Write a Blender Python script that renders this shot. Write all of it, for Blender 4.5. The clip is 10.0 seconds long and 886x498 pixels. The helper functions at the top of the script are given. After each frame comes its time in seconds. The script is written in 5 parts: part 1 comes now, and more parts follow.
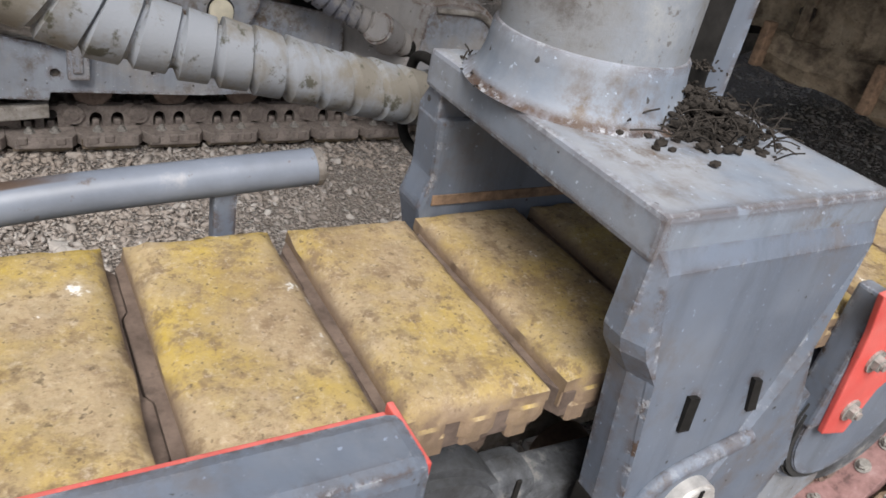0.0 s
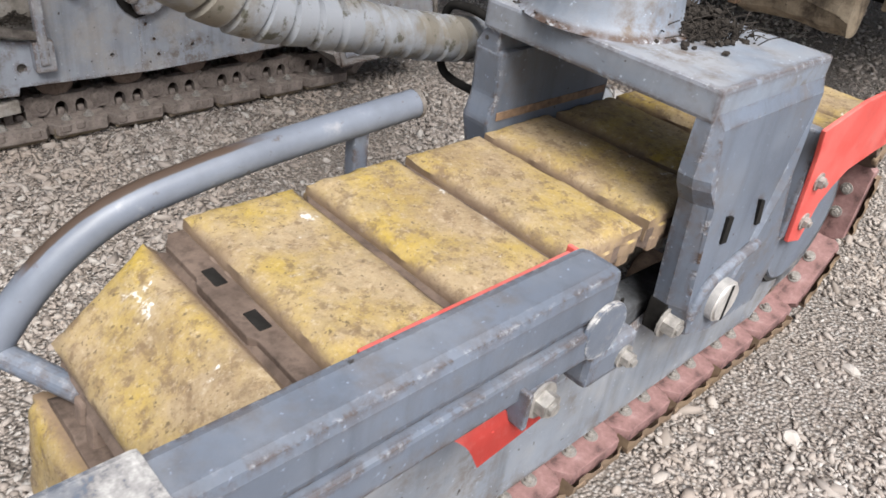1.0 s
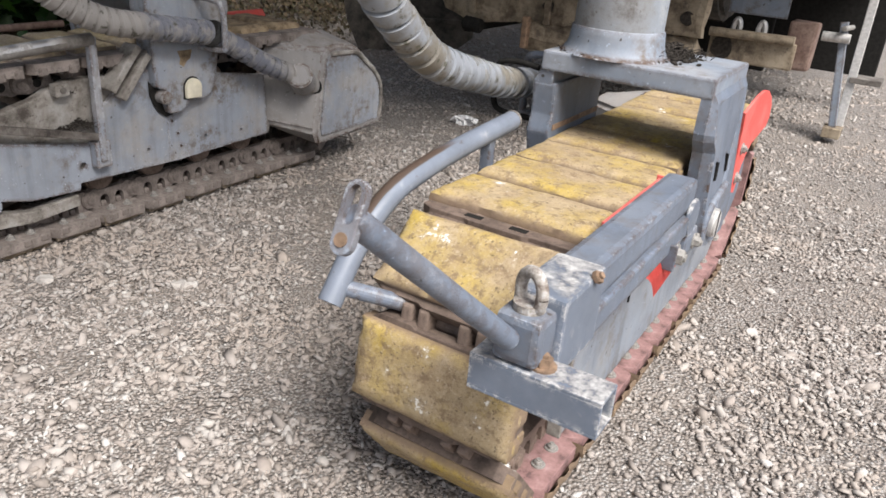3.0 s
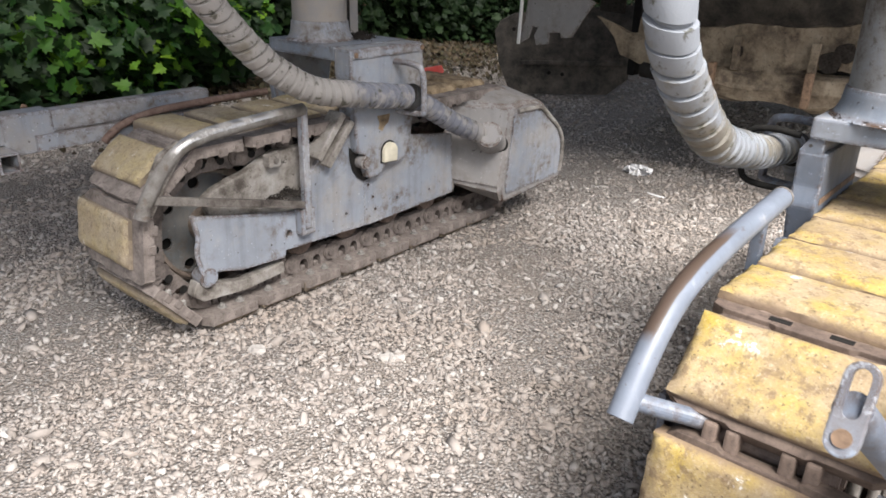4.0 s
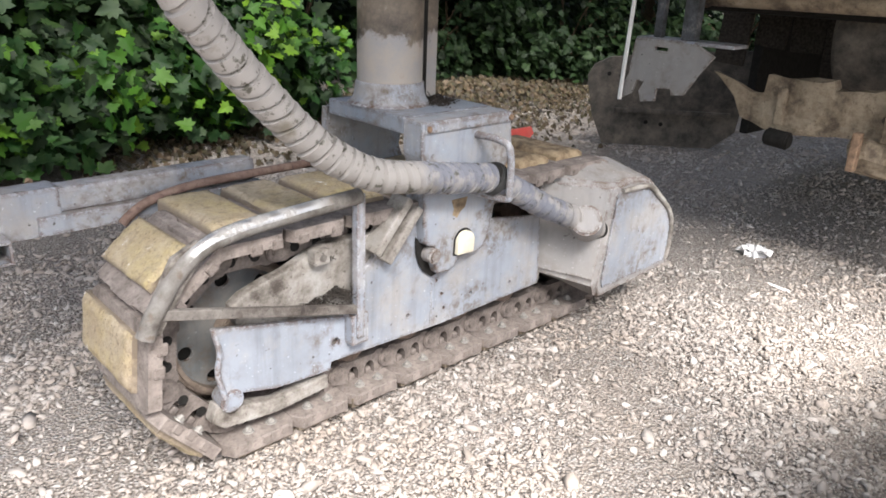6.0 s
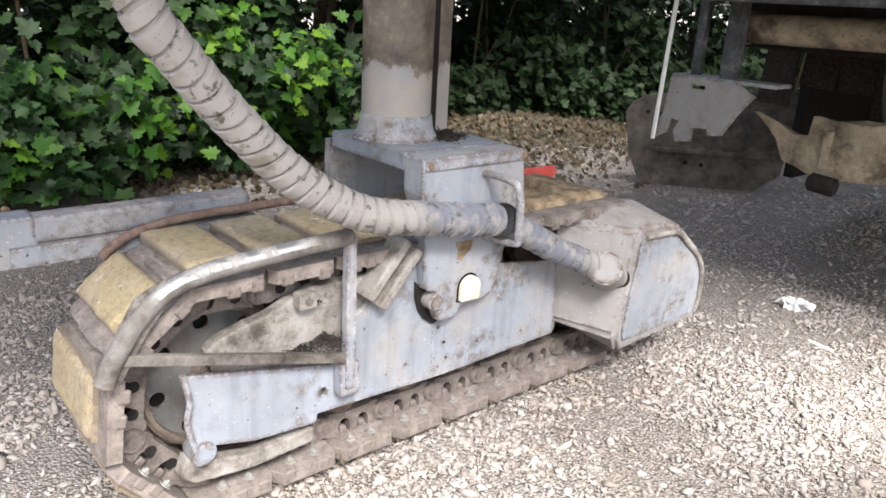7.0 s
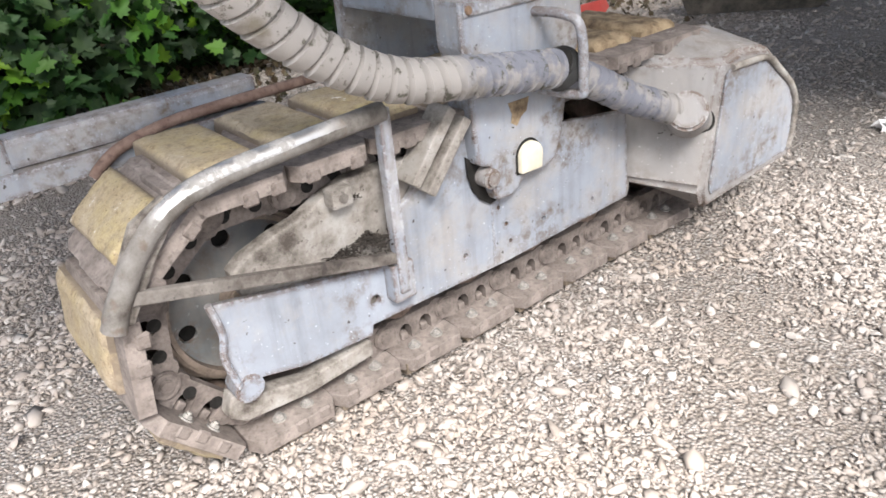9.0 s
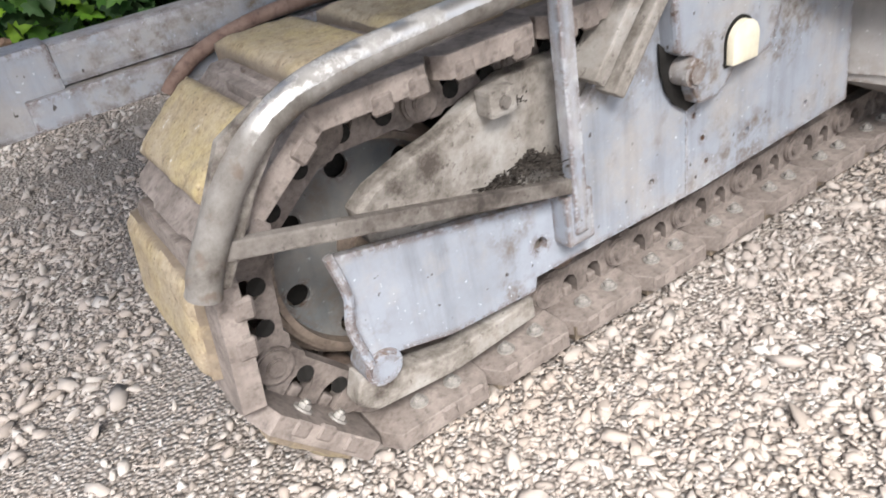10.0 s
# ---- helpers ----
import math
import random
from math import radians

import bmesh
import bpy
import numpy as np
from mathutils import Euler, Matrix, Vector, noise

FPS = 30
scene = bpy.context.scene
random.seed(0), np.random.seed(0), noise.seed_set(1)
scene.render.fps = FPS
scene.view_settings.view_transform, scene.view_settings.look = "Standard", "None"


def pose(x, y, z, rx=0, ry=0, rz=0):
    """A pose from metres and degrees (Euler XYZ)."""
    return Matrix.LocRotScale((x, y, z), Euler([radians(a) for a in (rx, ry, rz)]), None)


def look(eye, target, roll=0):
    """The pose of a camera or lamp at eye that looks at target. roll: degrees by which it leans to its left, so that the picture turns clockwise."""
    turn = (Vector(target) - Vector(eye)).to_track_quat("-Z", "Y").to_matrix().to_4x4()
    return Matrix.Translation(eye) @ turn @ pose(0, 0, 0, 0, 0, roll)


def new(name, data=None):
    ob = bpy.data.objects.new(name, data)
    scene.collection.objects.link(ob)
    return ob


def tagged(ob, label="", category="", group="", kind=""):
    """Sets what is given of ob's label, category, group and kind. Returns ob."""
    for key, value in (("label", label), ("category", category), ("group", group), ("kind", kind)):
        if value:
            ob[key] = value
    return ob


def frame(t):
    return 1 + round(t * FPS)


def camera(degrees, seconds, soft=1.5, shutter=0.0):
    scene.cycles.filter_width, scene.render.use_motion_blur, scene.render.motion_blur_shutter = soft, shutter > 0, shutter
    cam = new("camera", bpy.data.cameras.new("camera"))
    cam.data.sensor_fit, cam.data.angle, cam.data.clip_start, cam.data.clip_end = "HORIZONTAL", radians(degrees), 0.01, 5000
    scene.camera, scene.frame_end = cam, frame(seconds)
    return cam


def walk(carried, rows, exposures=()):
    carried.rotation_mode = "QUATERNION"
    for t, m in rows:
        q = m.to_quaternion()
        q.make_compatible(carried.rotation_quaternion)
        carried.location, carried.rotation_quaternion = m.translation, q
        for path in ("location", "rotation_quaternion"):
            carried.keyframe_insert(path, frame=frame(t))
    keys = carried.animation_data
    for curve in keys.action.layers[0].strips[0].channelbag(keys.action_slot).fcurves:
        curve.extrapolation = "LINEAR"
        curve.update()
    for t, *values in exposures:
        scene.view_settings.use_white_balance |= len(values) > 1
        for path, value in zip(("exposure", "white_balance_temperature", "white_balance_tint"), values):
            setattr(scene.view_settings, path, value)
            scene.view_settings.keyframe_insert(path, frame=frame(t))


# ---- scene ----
cam = camera(61.0, 10.0, 1.6, 0.12)
PATH = [
    (0, (0.513, 0.064, 0.968), (-0.907, 1.055, -0.033), 12.4),
    (0.5, (0.522, -0.144, 0.996), (-0.703, 1.068, -0.019), 12.1),
    (1, (0.544, -0.315, 1.017), (-0.605, 0.906, -0.074), 8.2),
    (1.5, (0.56, -0.493, 0.985), (-0.473, 0.863, -0.061), 10.2),
    (2, (0.592, -0.674, 0.992), (-0.381, 0.766, 0.003), 8.9),
    (2.2, (0.608, -0.746, 1.007), (-0.431, 0.7, 0.096), 6.8),
    (3.3, (0.431, -1.112, 1.008), (-0.462, 0.474, 0.18), 4.5),
    (3.5, (0.375, -1.114, 1.002), (-0.631, 0.384, 0.14), 1.3),
    (4, (0.205, -1.101, 1.048), (-0.986, 0.313, 0.286), 1.4),
    (4.5, (0.091, -1.074, 1.081), (-1.11, 0.339, 0.331), 1.1),
    (5, (-0.001, -0.977, 1.082), (-1.326, 0.289, 0.281), -1.4),
    (5.5, (-0.062, -0.856, 1.106), (-1.479, 0.344, 0.364), 0.7),
    (6, (-0.148, -0.746, 1.098), (-1.494, 0.55, 0.387), 2.4),
    (6.2, (-0.182, -0.71, 1.081), (-1.523, 0.623, 0.428), 3.3),
    (7.3, (-0.19, -0.545, 1.085), (-1.654, 0.65, 0.429), 2.8),
    (7.5, (-0.192, -0.532, 1.094), (-1.644, 0.655, 0.399), 2.2),
    (8, (-0.264, -0.491, 1.067), (-1.538, 0.868, 0.339), 3.0),
    (8.5, (-0.344, -0.46, 1.024), (-1.604, 0.868, 0.22), -0.2),
    (9, (-0.418, -0.432, 0.978), (-1.833, 0.629, 0.043), -5.7),
    (9.5, (-0.605, -0.388, 0.881), (-2.092, 0.642, 0.028), -6.3),
    (10, (-0.768, -0.367, 0.796), (-2.262, 0.475, -0.232), -11.1),
]
EXPOSURES = [(0.0, 0.8), (0.5, 1.03), (1.0, 1.06), (2.0, 1.3), (3.5, 1.17), (4.0, 1.65), (4.5, 1.85), (5.5, 2.3), (7.5, 2.58), (8.5, 2.37), (9.5, 2.55), (10.0, 2.32)]
walk(cam, [(t, look(eye, target, roll)) for t, eye, target, roll in PATH], EXPOSURES)

# ---- daylight: bright overcast sky, weak wide sun from the open side ----
SUN_UP, SUN_TURN = 53.0, 116.0
world = bpy.data.worlds.new("sky")
scene.world = world
world.use_nodes = True
wn = world.node_tree.nodes
sky = wn.new("ShaderNodeTexSky")
sky.sky_type = "NISHITA"
sky.sun_disc = False
sky.sun_elevation, sky.sun_rotation = radians(SUN_UP), radians(SUN_TURN)
sky.air_density, sky.dust_density, sky.ozone_density = 1.0, 4.0, 1.0
pale = wn.new("ShaderNodeHueSaturation")
pale.inputs["Saturation"].default_value = 0.75
world.node_tree.links.new(sky.outputs[0], pale.inputs["Color"])
world.node_tree.links.new(pale.outputs[0], wn["Background"].inputs[0])
wn["Background"].inputs[1].default_value = 0.076
sun_data = bpy.data.lights.new("sun", "SUN")
sun_data.energy, sun_data.angle, sun_data.color = 2.7, radians(32), (1.0, 0.985, 0.965)
sun = new("sun", sun_data)
away = Vector((math.sin(radians(SUN_TURN)) * math.cos(radians(SUN_UP)), math.cos(radians(SUN_TURN)) * math.cos(radians(SUN_UP)), math.sin(radians(SUN_UP))))
sun.matrix_world = look(away * 20, (0, 0, 0))


# ---- materials ----
def shader(name):
    m = bpy.data.materials.new(name)
    m.use_nodes = True
    return m, m.node_tree.nodes, m.node_tree.links, m.node_tree.nodes["Principled BSDF"]


def coords(n, space="Object"):
    return n.new("ShaderNodeTexCoord").outputs[space]


def noisy(n, l, vec, scale, detail=5.0, rough=0.6):
    t = n.new("ShaderNodeTexNoise")
    t.inputs["Scale"].default_value, t.inputs["Detail"].default_value, t.inputs["Roughness"].default_value = scale, detail, rough
    l.new(vec, t.inputs["Vector"])
    return t.outputs["Fac"]


def ramp(n, l, fac, stops):
    r = n.new("ShaderNodeValToRGB")
    while len(r.color_ramp.elements) < len(stops):
        r.color_ramp.elements.new(0.5)
    for e, (at, c) in zip(r.color_ramp.elements, stops):
        e.position, e.color = at, (*c, 1.0) if len(c) == 3 else c
    l.new(fac, r.inputs[0])
    return r.outputs[0]


def grey(v):
    return (v, v, v)


def blend(n, l, fac, a, b, how="MIX"):
    m = n.new("ShaderNodeMix")
    m.data_type, m.blend_type = "RGBA", how
    for at, v in ((0, fac), (6, a), (7, b)):
        if isinstance(v, (tuple, float, int)):
            m.inputs[at].default_value = (*v, 1.0) if isinstance(v, tuple) else v
        else:
            l.new(v, m.inputs[at])
    return m.outputs[2]


def relief(n, l, height, strength, distance, bsdf):
    b = n.new("ShaderNodeBump")
    b.inputs["Strength"].default_value, b.inputs["Distance"].default_value = strength, distance
    l.new(height, b.inputs["Height"])
    l.new(b.outputs[0], bsdf.inputs["Normal"])


def facing_up(n, l):
    g = n.new("ShaderNodeNewGeometry")
    s = n.new("ShaderNodeSeparateXYZ")
    l.new(g.outputs["Normal"], s.inputs[0])
    return s.outputs["Z"], g


def worn_edge(n, l, reach):
    """1 along sharp edges, 0 on flat and gently curved faces."""
    soft = n.new("ShaderNodeBevel")
    soft.samples = 3
    soft.inputs["Radius"].default_value = reach
    g = n.new("ShaderNodeNewGeometry")
    d = n.new("ShaderNodeVectorMath")
    d.operation = "DOT_PRODUCT"
    l.new(soft.outputs[0], d.inputs[0])
    l.new(g.outputs["Normal"], d.inputs[1])
    return ramp(n, l, d.outputs["Value"], [(0.93, grey(1)), (0.998, grey(0))])


def maths(n, l, how, a, b):
    m = n.new("ShaderNodeMath")
    m.operation = how
    for k, v in enumerate((a, b)):
        if isinstance(v, (int, float)):
            m.inputs[k].default_value = v
        else:
            l.new(v, m.inputs[k])
    return m.outputs[0]


def paint(name, colour, dust, dust_colour=(0.36, 0.34, 0.32), chips=0.5, rust=(0.1, 0.06, 0.04), rough=0.42, streaks=0.45, grime=0.5, pits=0.9):
    """Sprayed steel: clouded colour, run-down streaks, dust on upward faces, patches of grime, edges chipped to rust."""
    m, n, l, p = shader(name)
    v = coords(n)
    big = noisy(n, l, v, 4.5, 6, 0.6)
    base = ramp(n, l, big, [(0.28, tuple(c * 0.8 for c in colour)), (0.5, colour), (0.74, tuple(min(1, c * 1.2) for c in colour))])
    stretch = n.new("ShaderNodeMapping")
    stretch.inputs["Scale"].default_value = (30, 30, 2.0)
    l.new(v, stretch.inputs[0])
    run = noisy(n, l, stretch.outputs[0], 1.0, 6, 0.65)
    base = blend(n, l, ramp(n, l, run, [(0.5, grey(0)), (0.72, grey(streaks))]), base, tuple(c * 0.5 for c in colour))
    cloud = noisy(n, l, v, 7.0, 9, 0.68)
    base = blend(n, l, ramp(n, l, cloud, [(0.45, grey(0)), (0.62, grey(dust))]), base, dust_colour)
    up, geo = facing_up(n, l)
    settle = maths(n, l, "MULTIPLY", ramp(n, l, up, [(0.5, grey(0)), (0.95, grey(min(1.0, dust * 1.2)))]), ramp(n, l, cloud, [(0.38, grey(0.1)), (0.6, grey(1))]))
    base = blend(n, l, settle, base, dust_colour)
    fine = noisy(n, l, v, 30.0, 8, 0.75)
    patch = ramp(n, l, noisy(n, l, v, 5.5, 4, 0.55), [(0.48, grey(0.12)), (0.6, grey(1))])
    smear = maths(n, l, "MULTIPLY", ramp(n, l, fine, [(0.45, grey(0)), (0.62, grey(grime))]), patch)
    base = blend(n, l, smear, base, (0.12, 0.088, 0.062))
    pocks = noisy(n, l, v, 62.0, 3, 0.5)
    base = blend(n, l, ramp(n, l, pocks, [(0.708, grey(0)), (0.728, grey(pits))]), base, (0.035, 0.028, 0.022))
    nicks = noisy(n, l, v, 130.0, 3, 0.6)
    base = blend(n, l, ramp(n, l, nicks, [(0.68, grey(0)), (0.71, grey(0.7))]), base, tuple(min(1.0, c * 2.2) for c in colour))
    edge = worn_edge(n, l, 0.017)
    spots = noisy(n, l, v, 38.0, 6, 0.7)
    chip = maths(n, l, "MULTIPLY", edge, ramp(n, l, spots, [(chips, grey(0)), (chips + 0.07, grey(1))]))
    base = blend(n, l, chip, base, rust)
    rub = maths(n, l, "MULTIPLY", edge, ramp(n, l, cloud, [(0.5, grey(0)), (0.62, grey(0.5))]))
    base = blend(n, l, rub, base, tuple(min(1.0, c * 1.9) for c in colour))
    scuff = maths(n, l, "MULTIPLY", worn_edge(n, l, 0.009), ramp(n, l, noisy(n, l, v, 75.0, 5, 0.7), [(0.55, grey(0)), (0.6, grey(0.8 * pits))]))
    base = blend(n, l, scuff, base, tuple(0.3 + 0.6 * c for c in colour))
    l.new(base, p.inputs["Base Color"])
    l.new(ramp(n, l, cloud, [(0.35, grey(rough)), (0.65, grey(min(0.95, rough + 0.35)))]), p.inputs["Roughness"])
    relief(n, l, fine, 0.25, 0.003, p)
    return m


def flaking(name, colour):
    """Grey paint coming off in ragged patches down to pale primer, white dust and rust."""
    m, n, l, p = shader(name)
    v = coords(n)
    base = ramp(n, l, noisy(n, l, v, 6.0, 6), [(0.3, tuple(c * 0.8 for c in colour)), (0.7, tuple(c * 1.25 for c in colour))])
    up, geo = facing_up(n, l)
    where = maths(n, l, "ADD", noisy(n, l, v, 9.0, 5, 0.6), maths(n, l, "MULTIPLY", up, 0.26))
    fine = noisy(n, l, v, 60.0, 8, 0.78)
    mask = maths(n, l, "MULTIPLY", ramp(n, l, where, [(0.66, grey(0.05)), (0.76, grey(1))]), ramp(n, l, fine, [(0.41, grey(0)), (0.46, grey(0.9))]))
    bare = ramp(n, l, noisy(n, l, v, 60.0, 5, 0.7), [(0.36, (0.13, 0.085, 0.06)), (0.45, (0.25, 0.24, 0.235)), (0.56, (0.36, 0.35, 0.34)), (0.66, (0.55, 0.54, 0.52))])
    base = blend(n, l, mask, base, bare)
    edge = worn_edge(n, l, 0.01)
    base = blend(n, l, maths(n, l, "MULTIPLY", edge, ramp(n, l, fine, [(0.5, grey(0)), (0.54, grey(0.9))])), base, (0.5, 0.49, 0.48))
    l.new(base, p.inputs["Base Color"])
    p.inputs["Roughness"].default_value = 0.55
    relief(n, l, mask, 0.4, 0.003, p)
    return m


def pad_material(name, yellow, tan, share, flank_colour, dirt=0.7):
    """Polyurethane pad: yellow worn to a pale tan crust, with scuffs, dark specks and pressed-in grit."""
    m, n, l, p = shader(name)
    v = coords(n)
    info = n.new("ShaderNodeObjectInfo")
    shift = n.new("ShaderNodeVectorMath")
    shift.operation = "ADD"
    wide = n.new("ShaderNodeVectorMath")
    wide.operation = "SCALE"
    wide.inputs["Scale"].default_value = 23.0
    comb = n.new("ShaderNodeCombineXYZ")
    for k in range(3):
        l.new(info.outputs["Random"], comb.inputs[k])
    l.new(comb.outputs[0], wide.inputs[0])
    l.new(v, shift.inputs[0])
    l.new(wide.outputs[0], shift.inputs[1])
    v = shift.outputs[0]
    big = noisy(n, l, v, 9.0, 5, 0.62)
    base = blend(n, l, ramp(n, l, big, [(share - 0.12, grey(0)), (share + 0.14, grey(1))]), yellow, tan)
    fine = noisy(n, l, v, 42.0, 7, 0.7)
    base = blend(n, l, ramp(n, l, fine, [(0.48, grey(0)), (0.72, grey(0.75))]), base, tuple(c * 0.62 for c in tan))
    base = blend(n, l, ramp(n, l, noisy(n, l, v, 17.0, 5), [(0.6, grey(0)), (0.78, grey(0.8))]), base, (0.46, 0.39, 0.3))
    blot = noisy(n, l, v, 48.0, 5, 0.72)
    base = blend(n, l, ramp(n, l, blot, [(0.52, grey(0)), (0.64, grey(0.2 + 0.9 * dirt))]), base, (0.13, 0.085, 0.048))
    stain = noisy(n, l, v, 6.0, 6, 0.7)
    base = blend(n, l, ramp(n, l, stain, [(0.46, grey(0)), (0.66, grey(dirt))]), base, (0.2, 0.135, 0.08))
    grit = noisy(n, l, v, 190.0, 4, 0.75)
    base = blend(n, l, ramp(n, l, grit, [(0.37, grey(0.5)), (0.46, grey(0))]), base, (0.21, 0.14, 0.078))
    base = blend(n, l, ramp(n, l, grit, [(0.57, grey(0)), (0.7, grey(0.35))]), base, (0.55, 0.47, 0.35))
    dots = noisy(n, l, v, 150.0, 3, 0.6)
    base = blend(n, l, ramp(n, l, dots, [(0.62, grey(0)), (0.68, grey(0.8))]), base, (0.1, 0.07, 0.04))
    crumbs = noisy(n, l, v, 110.0, 6, 0.8)
    base = blend(n, l, ramp(n, l, crumbs, [(0.55, grey(0)), (0.7, grey(0.6))]), base, (0.55, 0.46, 0.34))
    white = noisy(n, l, v, 17.0, 5, 0.7)
    base = blend(n, l, ramp(n, l, white, [(0.66, grey(0)), (0.69, grey(0.85))]), base, (0.75, 0.73, 0.68))
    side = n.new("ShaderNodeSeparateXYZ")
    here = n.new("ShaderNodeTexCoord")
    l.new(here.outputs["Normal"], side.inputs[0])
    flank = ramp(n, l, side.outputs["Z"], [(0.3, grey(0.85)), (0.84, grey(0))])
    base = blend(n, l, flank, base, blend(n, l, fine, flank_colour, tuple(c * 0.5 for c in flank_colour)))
    l.new(base, p.inputs["Base Color"])
    p.inputs["Roughness"].default_value = 0.8
    relief(n, l, fine, 0.7, 0.004, p)
    return m


def rusty(name, dark, light, over=None, over_from=0.07, rough=0.8):
    """Bare track steel: brown rust and caked dust; over: a spray of paint that caught the outer end."""
    m, n, l, p = shader(name)
    v = coords(n)
    a = noisy(n, l, v, 16.0, 8, 0.7)
    base = ramp(n, l, a, [(0.32, dark), (0.68, light)])
    b = noisy(n, l, v, 90.0, 4)
    base = blend(n, l, ramp(n, l, b, [(0.5, grey(0)), (0.75, grey(0.6))]), base, tuple(c * 0.4 for c in dark))
    if over:
        s = n.new("ShaderNodeSeparateXYZ")
        l.new(v, s.inputs[0])
        add = n.new("ShaderNodeMath")
        add.operation = "MULTIPLY_ADD"
        l.new(a, add.inputs[0])
        add.inputs[1].default_value = 0.05
        l.new(s.outputs["X"], add.inputs[2])
        base = blend(n, l, ramp(n, l, add.outputs[0], [(over_from + 0.02, grey(0)), (over_from + 0.04, grey(0.9))]), base, ramp(n, l, noisy(n, l, v, 26.0, 8, 0.75), [(0.36, tuple(c * 0.35 for c in over)), (0.46, tuple(c * 0.8 for c in over)), (0.56, over), (0.68, tuple(0.08 + c for c in over))]))
    l.new(base, p.inputs["Base Color"])
    p.inputs["Roughness"].default_value = rough
    p.inputs["Metallic"].default_value = 0.15
    relief(n, l, a, 0.5, 0.004, p)
    return m


def plain(name, colour, rough=0.6, metal=0.0, grain=40.0, vary=0.25, bump=0.2, shine=0.5):
    m, n, l, p = shader(name)
    p.inputs["Specular IOR Level"].default_value = shine
    f = noisy(n, l, coords(n), grain, 6, 0.65)
    l.new(ramp(n, l, f, [(0.3, tuple(c * (1 - vary) for c in colour)), (0.7, tuple(min(1, c * (1 + vary)) for c in colour))]), p.inputs["Base Color"])
    p.inputs["Roughness"].default_value, p.inputs["Metallic"].default_value = rough, metal
    relief(n, l, f, bump, 0.002, p)
    return m


def crusted(name, stops, scale=11.0):
    """Steel under dried mud and dust: mottled at three scales."""
    m, n, l, p = shader(name)
    v = coords(n)
    a = noisy(n, l, v, scale, 10, 0.74)
    base = ramp(n, l, a, stops)
    b = noisy(n, l, v, 3.5, 4)
    base = blend(n, l, ramp(n, l, b, [(0.5, grey(0)), (0.7, grey(0.35))]), base, stops[2][1])
    c = noisy(n, l, v, 70.0, 4, 0.7)
    base = blend(n, l, ramp(n, l, c, [(0.6, grey(0)), (0.68, grey(0.7))]), base, stops[0][1])
    l.new(base, p.inputs["Base Color"])
    p.inputs["Roughness"].default_value = 0.8
    relief(n, l, a, 0.7, 0.006, p)
    return m


def bent_rail_material(name, colour):
    """A painted bent tube, its paint scraped to brown along the bend on the side away from the track."""
    m, n, l, p = shader(name)
    v = coords(n)
    a = noisy(n, l, v, 12.0, 7, 0.65)
    base = ramp(n, l, a, [(0.3, tuple(c * 0.75 for c in colour)), (0.6, colour), (0.75, (0.33, 0.33, 0.34))])
    here = n.new("ShaderNodeSeparateXYZ")
    l.new(v, here.inputs[0])
    facing = n.new("ShaderNodeSeparateXYZ")
    l.new(n.new("ShaderNodeTexCoord").outputs["Normal"], facing.inputs[0])
    ys = maths(n, l, "ADD", here.outputs["Y"], maths(n, l, "MULTIPLY", a, 0.12))
    band = maths(n, l, "MULTIPLY", ramp(n, l, maths(n, l, "ADD", ys, 0.5), [(0.37, grey(0)), (0.4, grey(1))]), ramp(n, l, maths(n, l, "ADD", ys, 0.5), [(0.63, grey(1)), (0.68, grey(0))]))
    lean = maths(n, l, "SUBTRACT", maths(n, l, "MULTIPLY", facing.outputs["Z"], 0.6), facing.outputs["X"])
    outward = ramp(n, l, maths(n, l, "ADD", lean, maths(n, l, "MULTIPLY", a, 0.5)), [(0.3, grey(0)), (0.42, grey(1))])
    base = blend(n, l, maths(n, l, "MULTIPLY", band, outward), base, (0.075, 0.052, 0.04))
    base = blend(n, l, ramp(n, l, noisy(n, l, v, 50.0, 4), [(0.64, grey(0)), (0.7, grey(0.8))]), base, (0.08, 0.06, 0.05))
    l.new(base, p.inputs["Base Color"])
    p.inputs["Roughness"].default_value = 0.45
    relief(n, l, a, 0.3, 0.003, p)
    return m


def rail_material(name):
    """A muddy tube, rubbed to bare steel at the bend, with a highlight painted along its upper side."""
    m, n, l, p = shader(name)
    v = coords(n)
    a = noisy(n, l, v, 9.0, 8, 0.72)
    base = ramp(n, l, a, [(0.35, (0.06, 0.05, 0.042)), (0.45, (0.13, 0.118, 0.106)), (0.56, (0.19, 0.178, 0.166)), (0.68, (0.29, 0.275, 0.26))])
    base = blend(n, l, ramp(n, l, noisy(n, l, v, 45.0, 5), [(0.56, grey(0)), (0.68, grey(0.8))]), base, (0.12, 0.09, 0.07))
    facing = n.new("ShaderNodeSeparateXYZ")
    l.new(n.new("ShaderNodeTexCoord").outputs["Normal"], facing.inputs[0])
    here = n.new("ShaderNodeSeparateXYZ")
    l.new(v, here.inputs[0])
    # mask by facing: wear and a painted highlight share this upper band
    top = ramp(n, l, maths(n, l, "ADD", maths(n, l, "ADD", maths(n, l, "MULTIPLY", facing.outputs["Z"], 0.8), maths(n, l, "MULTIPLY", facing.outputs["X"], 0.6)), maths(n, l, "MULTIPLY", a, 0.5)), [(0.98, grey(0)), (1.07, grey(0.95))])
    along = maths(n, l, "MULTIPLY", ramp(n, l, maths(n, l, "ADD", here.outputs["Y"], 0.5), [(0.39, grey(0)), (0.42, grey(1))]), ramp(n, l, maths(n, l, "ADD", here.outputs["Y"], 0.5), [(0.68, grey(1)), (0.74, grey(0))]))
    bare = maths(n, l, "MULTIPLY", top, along)
